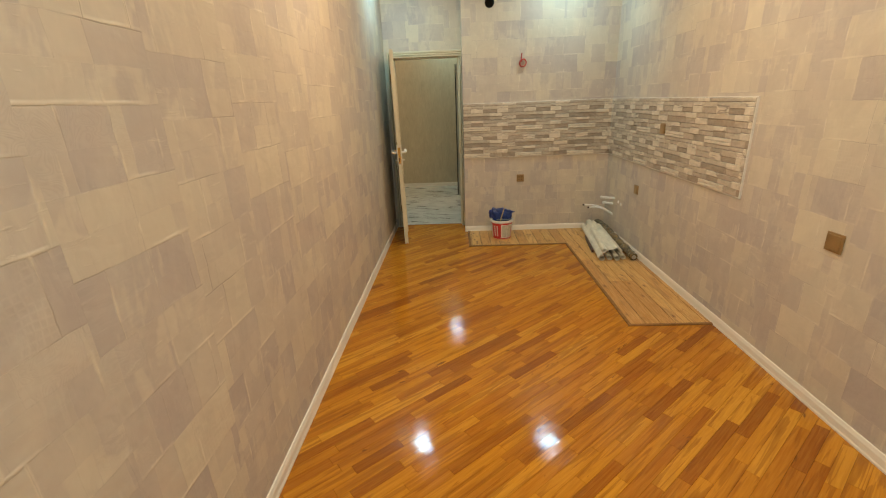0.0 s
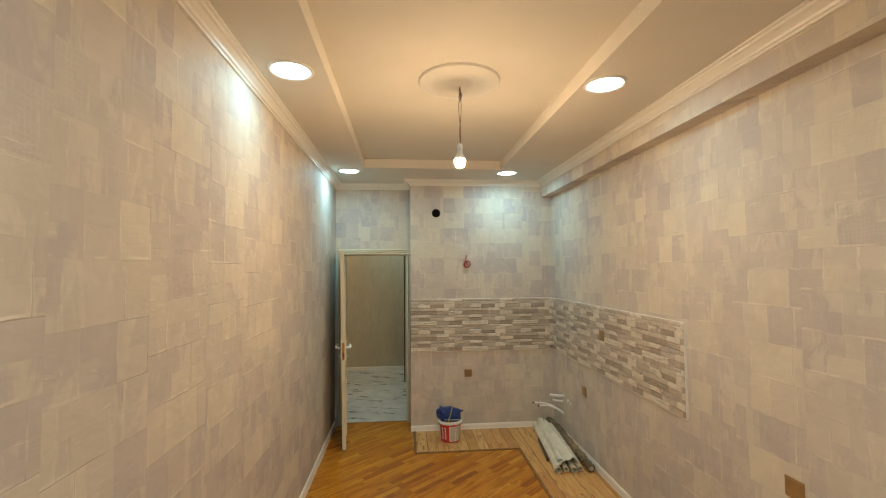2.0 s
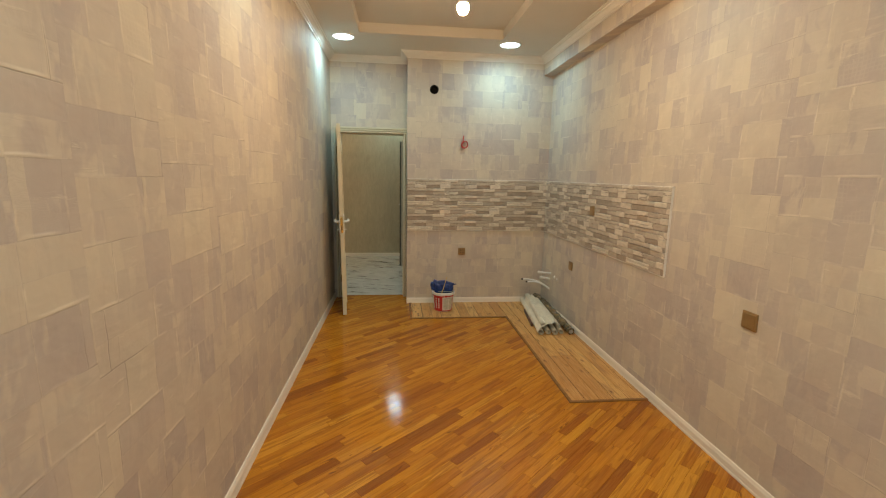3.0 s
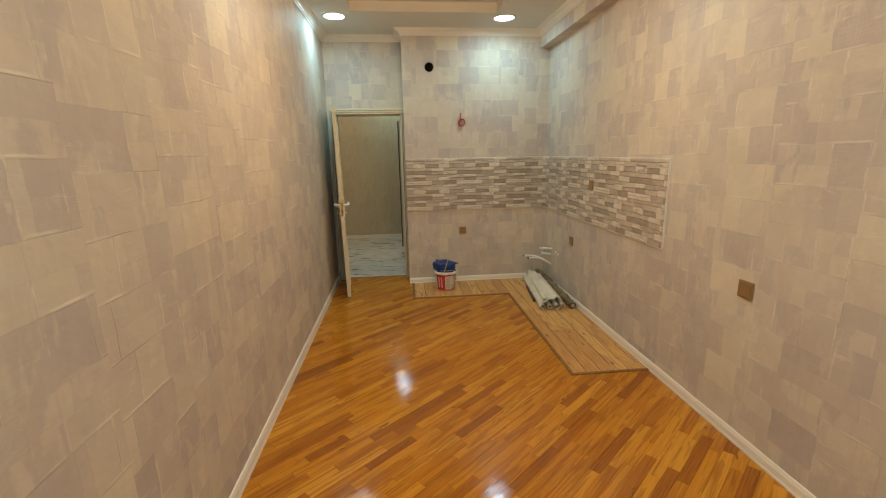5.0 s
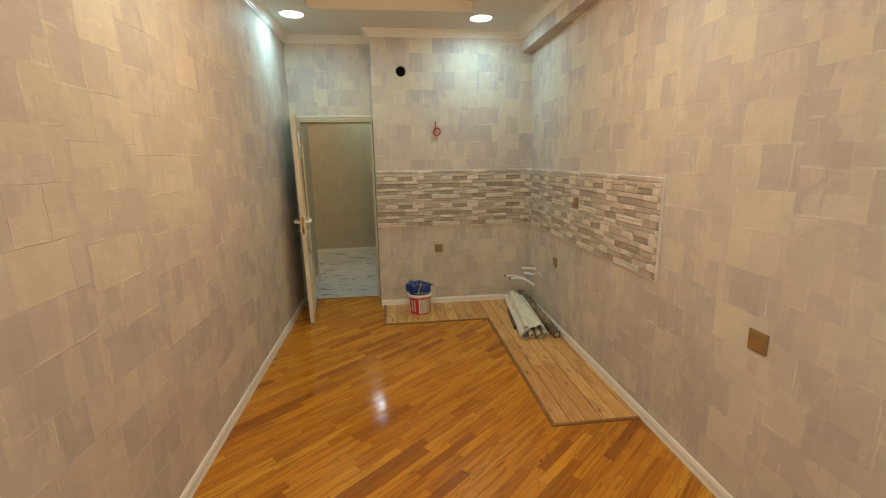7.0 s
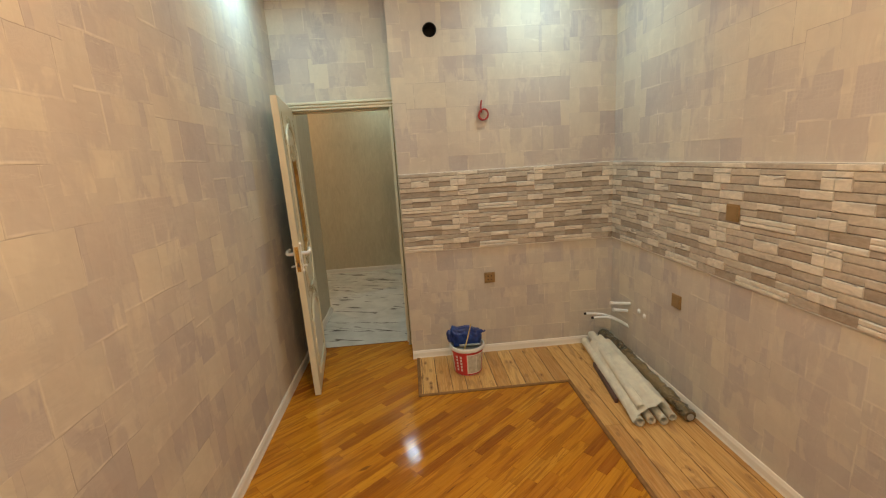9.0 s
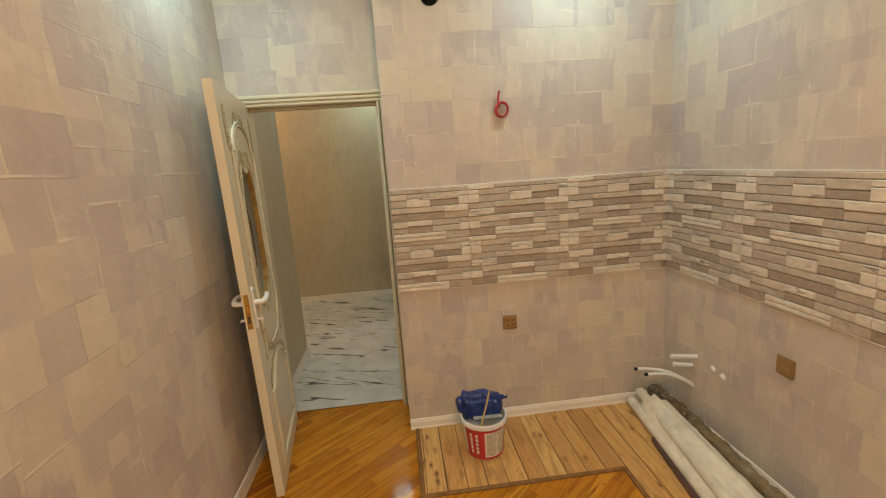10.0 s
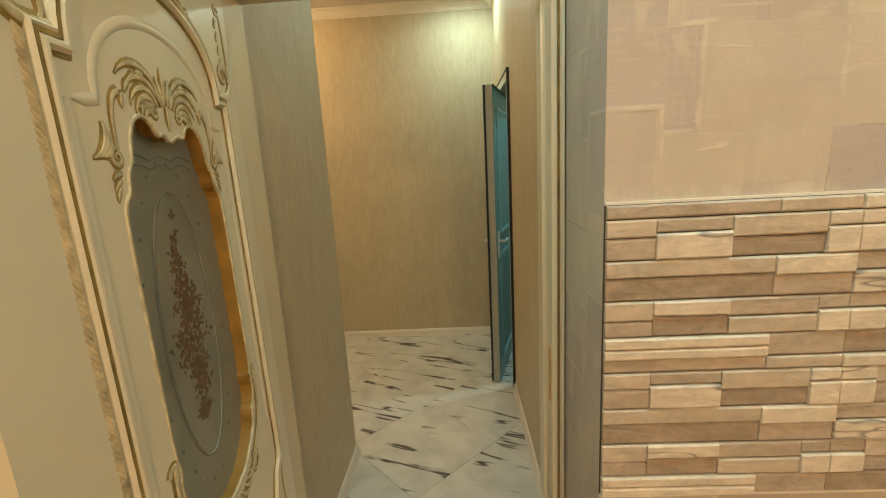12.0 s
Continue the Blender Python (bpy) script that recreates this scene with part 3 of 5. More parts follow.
finish(boxes((-3.2, XL - T, YC - T, YC, 0, TOP)), "wall_hall_turn", M_HALL, **STRUCT)
finish(boxes((-3.35, -3.2, YC - T, YFAR, 0, TOP)), "wall_hall_end", M_HALL, **STRUCT)
finish(boxes((-3.35, 1.5, YFAR, YFAR + T, 0, TOP)), "wall_hall_far", M_HALL, **STRUCT)
D0, D1, DH = 7.14, 7.92, 2.09
finish(boxes((XHR, XHR + T, YH, D0, 0, TOP), (XHR, XHR + T, D1, YFAR, 0, TOP), (XHR, XHR + T, D0, D1, DH, TOP)), "wall_hall_right", M_HALL, **STRUCT)
finish(boxes((1.35, 1.5, YH, YFAR, 0, TOP), (XHR + T, 1.35, YH, YH + 0.1, 0, TOP)), "wall_side_room", M_HALL, **STRUCT)

# ceiling with its raised middle
TX0, TX1, TY0, TY1 = -0.36, 1.06, 0.7, 4.49
finish(boxes((XL - T, TX0, YN - T, YH, CEIL, TOP), (TX1, XR + T, YN - T, YH, CEIL, TOP), (TX0, TX1, YN - T, TY0, CEIL, TOP),
             (TX0, TX1, TY1, YH, CEIL, TOP), (XL - T, XR + T, YN - T, YH, 2.992, 3.10)), "ceiling", M_CEIL,
       label="white painted ceiling with a raised rectangular tray in the middle", **STRUCT)
finish(boxes((-3.35, 1.5, YH, YFAR + T, CEIL, TOP)), "ceiling_hall", M_CEIL, **STRUCT)
finish(boxes((-3.35, XR + T, YN - T, YFAR + T, -0.25, -0.012)), "floor", M_SEAM, **STRUCT)

CROWN = [(0.0, CEIL - 0.066), (0.010, CEIL - 0.066), (0.013, CEIL - 0.056), (0.022, CEIL - 0.053), (0.026, CEIL - 0.042), (0.046, CEIL - 0.024),
         (0.058, CEIL - 0.020), (0.061, CEIL - 0.010), (0.074, CEIL - 0.008), (0.076, CEIL), (0.0, CEIL)]
bm = bmesh.new()
sweep(bm, [(XL, YN), (BEAM_X, YN), (BEAM_X, YJ), (XJ, YJ), (XJ, YD), (XL, YD)], CROWN, lambda x, y, h: (x, y, h), True)
finish(bm, "crown_molding", M_TRIM, **STRUCT)
bm = bmesh.new()
sweep(bm, [(-3.2, YC), (XHL, YC), (XHL, YH), (XHR, YH), (XHR, YFAR), (-3.2, YFAR)], CROWN, lambda x, y, h: (x, y, h), True)
finish(bm, "crown_molding_hall", M_TRIM, **STRUCT)
BASE = [(0.0, 0.0), (0.020, 0.0), (0.020, 0.008), (0.016, 0.016), (0.013, 0.045), (0.009, 0.054), (0.006, 0.062), (0.0, 0.064)]
bm = bmesh.new()
sweep(bm, [(XL, YD - 0.004), (XL, YN), (XR, YN), (XR, YJ), (XJ, YJ)], BASE, lambda x, y, h: (x, y, h))
finish(bm, "baseboard", M_BASE, label="white baseboard along the foot of the walls", **STRUCT)
bm = bmesh.new()
sweep(bm, [(-3.2, YFAR), (-3.2, YC), (XHL, YC), (XHL, YH)], BASE, lambda x, y, h: (x, y, h))
sweep(bm, [(XHR, YH), (XHR, D0 - 0.06)], BASE, lambda x, y, h: (x, y, h))
sweep(bm, [(XHR, D1 + 0.06), (XHR, YFAR), (-3.2, YFAR)], BASE, lambda x, y, h: (x, y, h))
finish(bm, "baseboard_hall", M_TRIM, **STRUCT)


# ---- door frame and carved leaf ----
def door_frame():
    top = empty("door_frame", "cream moulded door casing with thin gold lines round the open doorway", "door frame")
    # casing: a profile swept up, across and down on the room side
    prof = [(0.0, 0.0), (0.0, 0.012), (0.006, 0.017), (0.013, 0.017), (0.016, 0.011), (0.024, 0.011), (0.027, 0.018), (0.037, 0.018), (0.040, 0.012),
            (0.047, 0.012), (0.050, 0.018), (0.062, 0.017), (0.068, 0.010), (0.068, 0.0)]
    bm = bmesh.new()
    sweep(bm, [(DOOR_L, 0.0), (DOOR_L, DOOR_H), (XJ - 0.001, DOOR_H)], prof,
          lambda x, z, h: (x, YD - h, z))
    finish(bm, "casing", M_CREAM, top)
    bm = bmesh.new()
    narrow = [(0.0, 0.0), (0.0, -0.012), (-0.012, -0.017), (-0.016, -0.010), (-0.026, -0.012), (-0.031, -0.016), (-0.033, 0.0)]
    sweep(bm, [(DOOR_R, DOOR_H), (DOOR_R, 0.0)], [(-o, -h) for o, h in narrow], lambda x, z, h: (x, YD - h, z))
    finish(bm, "side_casing", M_CREAM, top)
    bm = bmesh.new()
    for o, h in ((0.0200, 0.0125), (0.0435, 0.0135)):
        tube(bm, [(DOOR_L - o, YD - h, 0), (DOOR_L - o, YD - h, DOOR_H + o), (XJ - 0.002, YD - h, DOOR_H + o)], 0.0022, 6)
    tube(bm, [(DOOR_R + 0.0185, YD - 0.012, 0), (DOOR_R + 0.0185, YD - 0.012, DOOR_H + 0.018)], 0.0022, 6)
    finish(bm, "gold_line", M_GOLD, top, "thin gold painted line")
    finish(boxes((DOOR_L - 0.02, DOOR_L, YD, YH, 0, DOOR_H + 0.02), (DOOR_R, DOOR_R + 0.02, YD, YH, 0, DOOR_H + 0.02),
                 (DOOR_L, DOOR_R, YD, YH, DOOR_H, DOOR_H + 0.02), (DOOR_R - 0.012, DOOR_R, YD + 0.05, YH, 0, DOOR_H),
                 (DOOR_L, DOOR_R - 0.012, YD + 0.05, YH, DOOR_H - 0.012, DOOR_H)), "jamb", M_CREAM, top)
    finish(boxes((DOOR_R - 0.0015, DOOR_R + 0.001, YD + 0.008, YD + 0.032, 0.93, 1.09), bevel=0.0005, seg=1), "strike_plate", M_BRASS, top, "brass strike plate")
    return top


door_frame()

LEAF_W, LEAF_T, LEAF_Z0, LEAF_Z1 = 0.719, 0.04, 0.008, 2.053
CU = 0.322


def spiral(cu, cz, r0, turns, start, sense=1, n=26, shrink=0.12):
    out = []
    for i in range(n + 1):
        s = i / n
        r = r0 * (1 - (1 - shrink) * s)
        a = start + sense * turns * 2 * math.pi * s
        out.append((cu + r * math.cos(a), cz + r * math.sin(a)))
    return out


def bezier(p0, p1, p2, p3, n=12):
    return [tuple((1 - s) ** 3 * a + 3 * (1 - s) ** 2 * s * b + 3 * (1 - s) * s * s * c + s ** 3 * d for a, b, c, d in zip(p0, p1, p2, p3))
            for s in (i / n for i in range(n + 1))]


def mirror(pts):
    return [(2 * CU - u, z) for u, z in pts]


GILT = []


def gilt_under(parent, squeeze=1.0):
    """A thin gilt contour painted round the carving of a part."""
    bm = bmesh.new()
    for pts, radii in GILT:
        tube(bm, [(CU + (u - CU) * squeeze, LEAF_T / 2 + 0.0002, z) for u, y, z in pts], [r * 1.5 + 0.0012 for r in radii], 6, True, 0.22, Vector((0, 1, 0)))
    GILT.clear()
    finish(bm, "gilt_contour", M_GOLD, parent, "thin dull gold contour", kind="stuff")


def lift(bm, dz):
    for v in bm.verts:
        v.co.z += dz
    GILT[:] = [([(u, y, z + dz) for u, y, z in pts], radii) for pts, radii in GILT]


def squeezed(bm, k=0.94):
    for v in bm.verts:
        v.co.x = CU + (v.co.x - CU) * k
    return bm


def relief(bm, pts, w0, w1=None, y=LEAF_T / 2, seg=8, flat=0.7):
    """A raised bead on the leaf's face that swells and tapers."""
    n = len(pts)
    w1 = w0 if w1 is None else w1
    radii = [w0 + (w1 - w0) * i / (n - 1) for i in range(n)]
    GILT.append(([(u, y, z) for u, z in pts], radii))
    tube(bm, [(u, y, z) for u, z in pts], radii, seg, True, flat, Vector((0, 1, 0)))


def leaf_blade(bm, p0, ang, length, width, y=LEAF_T / 2, curl=0.5):
    """A carved acanthus blade: a fat tapering bead."""
    pts, radii = [], []
    a = ang
    u, z = p0
    n = 9
    for i in range(n + 1):
        s = i / n
        pts.append((u, y, z))
        radii.append(max(0.0008, width * math.sin(math.pi * min(1, 0.12 + 0.86 * s)) ** 0.8))
        u += math.cos(a) * length / n
        z += math.sin(a) * length / n
        a += curl / n
    if y > 0.01:
        GILT.append((pts, radii))
    tube(bm, pts, radii, 6, True, 0.75, Vector((0, 1, 0)))


def glass_outline(grow=0.0):
    """The wavy outline of the glazed opening, on half and then mirrored."""
    half = [(0.0, 1.632), (0.018, 1.645), (0.036, 1.640), (0.052, 1.662), (0.078, 1.668), (0.100, 1.655), (0.112, 1.630), (0.118, 1.598), (0.132, 1.585),
            (0.134, 1.560), (0.152, 1.545), (0.156, 1.512), (0.158, 1.450), (0.158, 1.350), (0.158, 1.250), (0.158, 1.170), (0.150, 1.148), (0.158, 1.125),
            (0.150, 1.095), (0.134, 1.080), (0.130, 1.050), (0.110, 1.030), (0.090, 1.015), (0.060, 0.995), (0.030, 0.990), (0.0, 0.984)]
    right = [(CU + a + grow, z) for a, z in half]
    left = [(CU - a - grow, z) for a, z in half[1:-1]]
    ring = right + left[::-1]
    soft = []
    for (a, b), (c, d) in zip(ring, ring[1:] + ring[:1]):
        soft += [(a * 0.75 + c * 0.25, b * 0.75 + d * 0.25), (a * 0.25 + c * 0.75, b * 0.25 + d * 0.75)]
    return soft


def carved_z(z):
    """Spreads the carving over the leaf's height about the middle of the glass."""
    return 1.30 + (z - 1.30) * 1.05 if z > 0.7 else z * 0.957


def carved_door():
    top = empty("door_leaf", "open cream interior door, gilded carving, frosted glass panel", "door")
    top.matrix_basis = Matrix.Translation((-0.660, 5.332, 0.0)) @ pose(0, 0, 0, -0.2, 0, 0) @ pose(0, 0, 0, 0, -0.88, 0) @ pose(0, 0, 0, 0, 0, -82.5)
    hole = glass_outline()
    bm = bmesh.new()
    plate_with_hole(bm, [(-0.019, LEAF_Z0), (LEAF_W, LEAF_Z0), (LEAF_W, LEAF_Z1), (-0.019, LEAF_Z1)], [(u, carved_z(z)) for u, z in hole],
                    lambda a, b, h: (a, h, b), -LEAF_T / 2, LEAF_T / 2)
    for f in bm.faces:
        if len(f.verts) == 4 and all(0.05 < v.co.x < LEAF_W - 0.05 and 0.5 < v.co.z < 1.9 for v in f.verts):
            f.material_index = 1
    leaf = finish(bm, "leaf", [M_CREAM, M_REVEAL], top)
    H = LEAF_T / 2
    # glazed pane with its printed ornament
    bm = bmesh.new()
    pane_pts = [(CU + (u - CU) * 1.03, 1.326 + (z - 1.326) * 1.01) for u, z in hole]
    for y in (-0.003, 0.003):
        bm.faces.new([bm.verts.new((u, y, z)) for u, z in pane_pts])
    n = len(pane_pts)
    bm.verts.ensure_lookup_table()
    for i in range(n):
        bm.faces.new((bm.verts[i], bm.verts[(i + 1) % n], bm.verts[n + (i + 1) % n], bm.verts[n + i]))
    pane = finish(bm, "glass_pane", M_GLASS, top, "grey frosted glass with an oval line and a brown flower print")
    bm = bmesh.new()
    pts = [(CU + 0.088 * math.cos(a * math.pi / 32), 0.0035, 1.318 + 0.238 * math.sin(a * math.pi / 32)) for a in range(65)]
    tube(bm, pts, 0.0028, 6, False, 1.0, Vector((0, 1, 0)))
    for dz in (0.0, 0.014):
        pts = [(CU - 0.10 + 0.20 * i / 40, 0.0035, 1.605 - dz + 0.008 * abs(math.sin(i / 40 * 3 * math.pi))) for i in range(41)]
        tube(bm, pts, 0.0014, 5, True, 1.0, Vector((0, 1, 0)))
    finish(bm, "etched_line", M_MOTIF_G, pane)
    for i in range(24):
        a = i / 24 * 2 * math.pi + 0.13
        u, z = CU + 0.122 * math.cos(a), 1.318 + 0.285 * math.sin(a)
        bm = bmesh.new()
        tube(bm, [(u, 0.002, z), (u, 0.0040, z)], 0.0036, 8)
        finish(bm, "glass_stud", M_MOTIF_G, pane)
    bm = bmesh.new()
    rnd = random.Random(5)
    for i in range(640):
        z = rnd.gauss(1.315, 0.080)
        wid = 0.050 * max(0.12, 1 - abs(z - 1.31) / 0.20)
        u = CU + rnd.gauss(0, 1) * wid * 0.55 + 0.006 * math.sin(z * 40)
        if not 1.15 < z < 1.52:
            continue
        leaf_blade(bm, (u, z), rnd.uniform(0, 6.28), rnd.uniform(0.006, 0.016), rnd.uniform(0.0018, 0.0042), 0.0032, rnd.uniform(-2, 2))
    for i in range(7):
        leaf_blade(bm, (CU + 0.004, 1.150), 1.57 + (i - 3) * 0.22, 0.040, 0.0048, 0.0032, (i - 3) * 0.3)
    for v in bm.verts:
        v.co.y = 0.0034 + (v.co.y - 0.0032) * 0.2
    finish(bm, "flower_print", M_MOTIF, pane)
    # raised lip round the glass
    bm = bmesh.new()
    lip = glass_outline(0.004)
    tube(bm, [(u, H - 0.001, z) for u, z in lip + lip[:1]], 0.0038, 6, False, 1.0, Vector((0, 1, 0)))
    finish(bm, "glass_lip", M_PATINA, top, smooth=True)
    # main moulding: straight sides, stepped shoulders, an arch above and a bowl below
    arch_z, sh_z, w = 1.735, 1.730, 0.268
    arch = [(0.228 * math.cos(a), arch_z + 0.140 * math.sin(a) ** 0.9) for a in [math.pi / 2 * i / 14 for i in range(15)]]
    upper = [(w, 0.93), (w, sh_z), (0.230, sh_z)] + arch[1:]
    lower = bezier((w, 0.93), (w, 0.86), (0.235, 0.90), (0.215, 0.84), 8)[1:] + bezier((0.215, 0.84), (0.18, 0.75), (0.08, 0.755), (0.0, 0.752), 10)[1:]
    half = lower[::-1] + upper
    ring = [(CU + a, z) for a, z in half] + [(CU - a, z) for a, z in half[::-1][1:-1]]
    prof = [(-0.013, 0.0), (-0.013, 0.004), (-0.009, 0.009), (-0.005, 0.006), (0.0, 0.006), (0.004, 0.010), (0.009, 0.010), (0.013, 0.004), (0.013, 0.0)]
    bm = bmesh.new()
    sweep(bm, ring, prof, lambda u, z, h: (u, H + h, z), True)
    frame_ob = finish(squeezed(bm), "panel_moulding", M_CREAM, top)
    bm = bmesh.new()
    for off in (-0.0028, 0.015):
        sweep(bm, ring, [(off - 0.0028, 0.005), (off - 0.0028, 0.0078), (off + 0.0028, 0.0078), (off + 0.0028, 0.0)] if off < 0 else
              [(off - 0.0032, 0.0), (off - 0.0032, 0.0022), (off + 0.0032, 0.0022), (off + 0.0032, 0.0)], lambda u, z, h: (u, H + h, z), True)
    finish(squeezed(bm), "gold_line", M_GOLD, frame_ob, "thin gold line in the moulding")
    # soft inner arch
    bm = bmesh.new()
    inner = [(CU + a * 0.80, 1.676 + (z - arch_z) * 0.90) for a, z in arch]
    pts = [(CU + 0.236, 1.02), (CU + 0.236, 1.670), (CU + 0.206, 1.672)] + inner
    relief(bm, pts + mirror(pts)[::-1][1:], 0.0085, flat=0.35)
    GILT.clear()
    finish(squeezed(bm), "inner_arch", M_CREAM, top, smooth=True)
    # rope beading outside the straight sides
    for sgn in (1, -1):
        bm = bmesh.new()
        for i in range(84):
            z = 0.945 + i * 0.0094
            u = CU + sgn * 0.288
            tube(bm, [(u - sgn * 0.0070, H - 0.001, z - 0.010), (u, H + 0.0010, z), (u + sgn * 0.0070, H - 0.001, z + 0.010)], [0.0020, 0.0042, 0.0020], 6, True, 1.0, Vector((0, 1, 0)))
        finish(squeezed(bm), "rope_bead", M_PATINA, top, smooth=True)
    # scrolls on the shoulders
    for sgn in (1, -1):
        bm = bmesh.new()

        def S(pts):
            pts = [(u, 1.742 + (z - 1.668) * 0.8) for u, z in pts]
            return pts if sgn > 0 else mirror(pts)
        relief(bm, S(bezier((CU + 0.240, 1.668), (CU + 0.345, 1.64), (CU + 0.335, 1.76), (CU + 0.322, 1.885), 20)), 0.0085, 0.0035)
        relief(bm, S(spiral(CU + 0.290, 1.722, 0.028, 1.4, -0.4, 1)), 0.0062, 0.0022)
        relief(bm, S(spiral(CU + 0.309, 1.890, 0.015, 1.2, 0.2, 1, 14)), 0.004, 0.0015)
        relief(bm, S(bezier((CU + 0.25, 1.700), (CU + 0.24, 1.66), (CU + 0.27, 1.672), (CU + 0.297, 1.668), 10)), 0.005, 0.003)
        for i in range(4):
            leaf_blade(bm, S([(CU + 0.285, 1.745 + i * 0.033)])[0], (0.7 if sgn > 0 else 2.44) + 0.0 * i, 0.026, 0.0042, curl=0.8 * sgn)
        gilt_under(finish(squeezed(bm), "shoulder_scroll", M_PATINA, top, smooth=True), 0.94)
    # crest on the arch
    bm = bmesh.new()
    for i in range(-4, 5):
        a = math.pi / 2 - i * 0.30
        leaf_blade(bm, (CU + i * 0.014, 1.868 - abs(i) * 0.006), a, 0.038 - abs(i) * 0.003, 0.0066, curl=-0.9 * (1 if i > 0 else -1 if i < 0 else 0))
    for sgn in (1, -1):
        pts = bezier((CU + 0.02 * sgn, 1.875), (CU + 0.07 * sgn, 1.915), (CU + 0.13 * sgn, 1.865), (CU + 0.165 * sgn, 1.80), 14)
        relief(bm, pts, 0.0062, 0.003)
        relief(bm, spiral(CU + 0.062 * sgn, 1.888, 0.018, 1.3, 0.5 if sgn > 0 else 2.6, -sgn, 18), 0.0045, 0.0018)
        for i in range(5):
            leaf_blade(bm, pts[3 + 2 * i], 1.2 if sgn > 0 else 1.94, 0.022, 0.0046, curl=-1.8 * sgn)
    lift(bm, 0.024)
    gilt_under(finish(squeezed(bm), "arch_crest", M_PATINA, top, smooth=True), 0.94)
    # cartouche above the glass: a small palmette between two sweeping acanthus leaves
    bm = bmesh.new()
    for i in range(-2, 3):
        leaf_blade(bm, (CU + i * 0.0065, 1.694 - abs(i) * 0.004), math.pi / 2 - i * 0.16, 0.054 - abs(i) * 0.011, 0.0062, curl=-0.35 * i)
    leaf_blade(bm, (CU, 1.690), -math.pi / 2, 0.040, 0.0050, curl=0.0)
    for sgn in (1, -1):
        def A(deg):
            return radians(deg if sgn > 0 else 180 - deg)
        for k in range(6):
            leaf_blade(bm, (CU + sgn * (0.012 + 0.006 * k), 1.694 - 0.0045 * k), A(64 - 4 * k), 0.136 - 0.020 * k, 0.0050, curl=-(2.10 + 0.16 * k) * sgn)
        for k in range(4):
            leaf_blade(bm, (CU + sgn * (0.052 + 0.020 * k), 1.724 - 0.0035 * k * k), A(36 - 24 * k), 0.024, 0.0044, curl=-1.5 * sgn)
        relief(bm, spiral(CU + 0.036 * sgn, 1.676, 0.011, 1.2, 1.2 if sgn > 0 else 1.94, -sgn, 14), 0.0040, 0.0016)
        leaf_blade(bm, (CU + 0.062 * sgn, 1.690), A(-60), 0.022, 0.0042, curl=1.2 * sgn)
        relief(bm, bezier((CU + 0.124 * sgn, 1.692), (CU + 0.148 * sgn, 1.690), (CU + 0.150 * sgn, 1.650), (CU + 0.148 * sgn, 1.612), 14), 0.0048, 0.0026)
        for k in range(3):
            leaf_blade(bm, (CU + sgn * (0.170 - 0.006 * k), 1.650 - 0.010 * k), A(-100 + 6 * k), 0.062 - 0.012 * k, 0.0052, curl=1.7 * sgn)
            leaf_blade(bm, (CU + sgn * (0.148 + 0.004 * k), 1.584 - 0.008 * k), A(10 - 22 * k), 0.024, 0.0034, curl=-1.1 * sgn)
        relief(bm, spiral(CU + 0.152 * sgn, 1.606, 0.014, 1.4, 1.4 if sgn > 0 else 1.74, -sgn, 20), 0.0046, 0.0018)
    gilt_under(finish(bm, "cartouche", M_PATINA, top, smooth=True))
    # carving below the glass
    bm = bmesh.new()
    for sgn in (1, -1):
        relief(bm, bezier((CU + 0.170 * sgn, 1.17), (CU + 0.185 * sgn, 1.08), (CU + 0.16 * sgn, 1.03), (CU + 0.10 * sgn, 0.99), 16), 0.0062, 0.004)
        relief(bm, spiral(CU + 0.171 * sgn, 1.155, 0.016, 1.3, 0.2, sgn, 16), 0.005, 0.002)
        relief(bm, spiral(CU + 0.110 * sgn, 0.975, 0.024, 1.3, 1.2, -sgn, 18), 0.0055, 0.002)
        for k in range(6):
            leaf_blade(bm, (CU + sgn * (0.012 + 0.016 * k), 0.962 + 0.004 * k), (-1.2 if sgn > 0 else -1.94) + 0.22 * k * sgn, 0.045, 0.006, curl=1.4 * sgn)
    for i in range(-2, 3):
        leaf_blade(bm, (CU + i * 0.007, 0.968), -math.pi / 2 + i * 0.22, 0.062, 0.0062, curl=0.3 * i)
    gilt_under(finish(bm, "lower_cartouche", M_PATINA, top, smooth=True))
    # outer lower scrolls, between the two panels
    for sgn in (1, -1):
        bm = bmesh.new()
        relief(bm, bezier((CU + 0.292 * sgn, 0.955), (CU + 0.315 * sgn, 0.88), (CU + 0.245 * sgn, 0.85), (CU + 0.285 * sgn, 0.74), 16), 0.006, 0.002)
        relief(bm, spiral(CU + 0.268 * sgn, 0.885, 0.024, 1.3, 0.4, -sgn, 18), 0.0052, 0.002)
        relief(bm, spiral(CU + 0.272 * sgn, 0.735, 0.018, 1.2, 0.4, sgn, 16), 0.0045, 0.002)
        relief(bm, bezier((CU + 0.2 * sgn, 0.81), (CU + 0.17 * sgn, 0.73), (CU + 0.09 * sgn, 0.71), (CU + 0.02 * sgn, 0.715), 14), 0.0052, 0.003)
        for k in range(6):
            leaf_blade(bm, (CU + sgn * (0.19 - 0.03 * k), 0.765 - 0.006 * k), (-0.9 if sgn > 0 else -2.24), 0.032, 0.0042, curl=1.3 * sgn)
        gilt_under(finish(squeezed(bm), "lower_scroll", M_PATINA, top, smooth=True), 0.94)
    # bottom panel: hollow-shouldered top
    half = [(0.0, 0.655), (0.05, 0.65), (0.11, 0.63), (0.165, 0.595), (0.20, 0.555), (0.225, 0.54), (0.262, 0.54), (0.262, 0.13)]
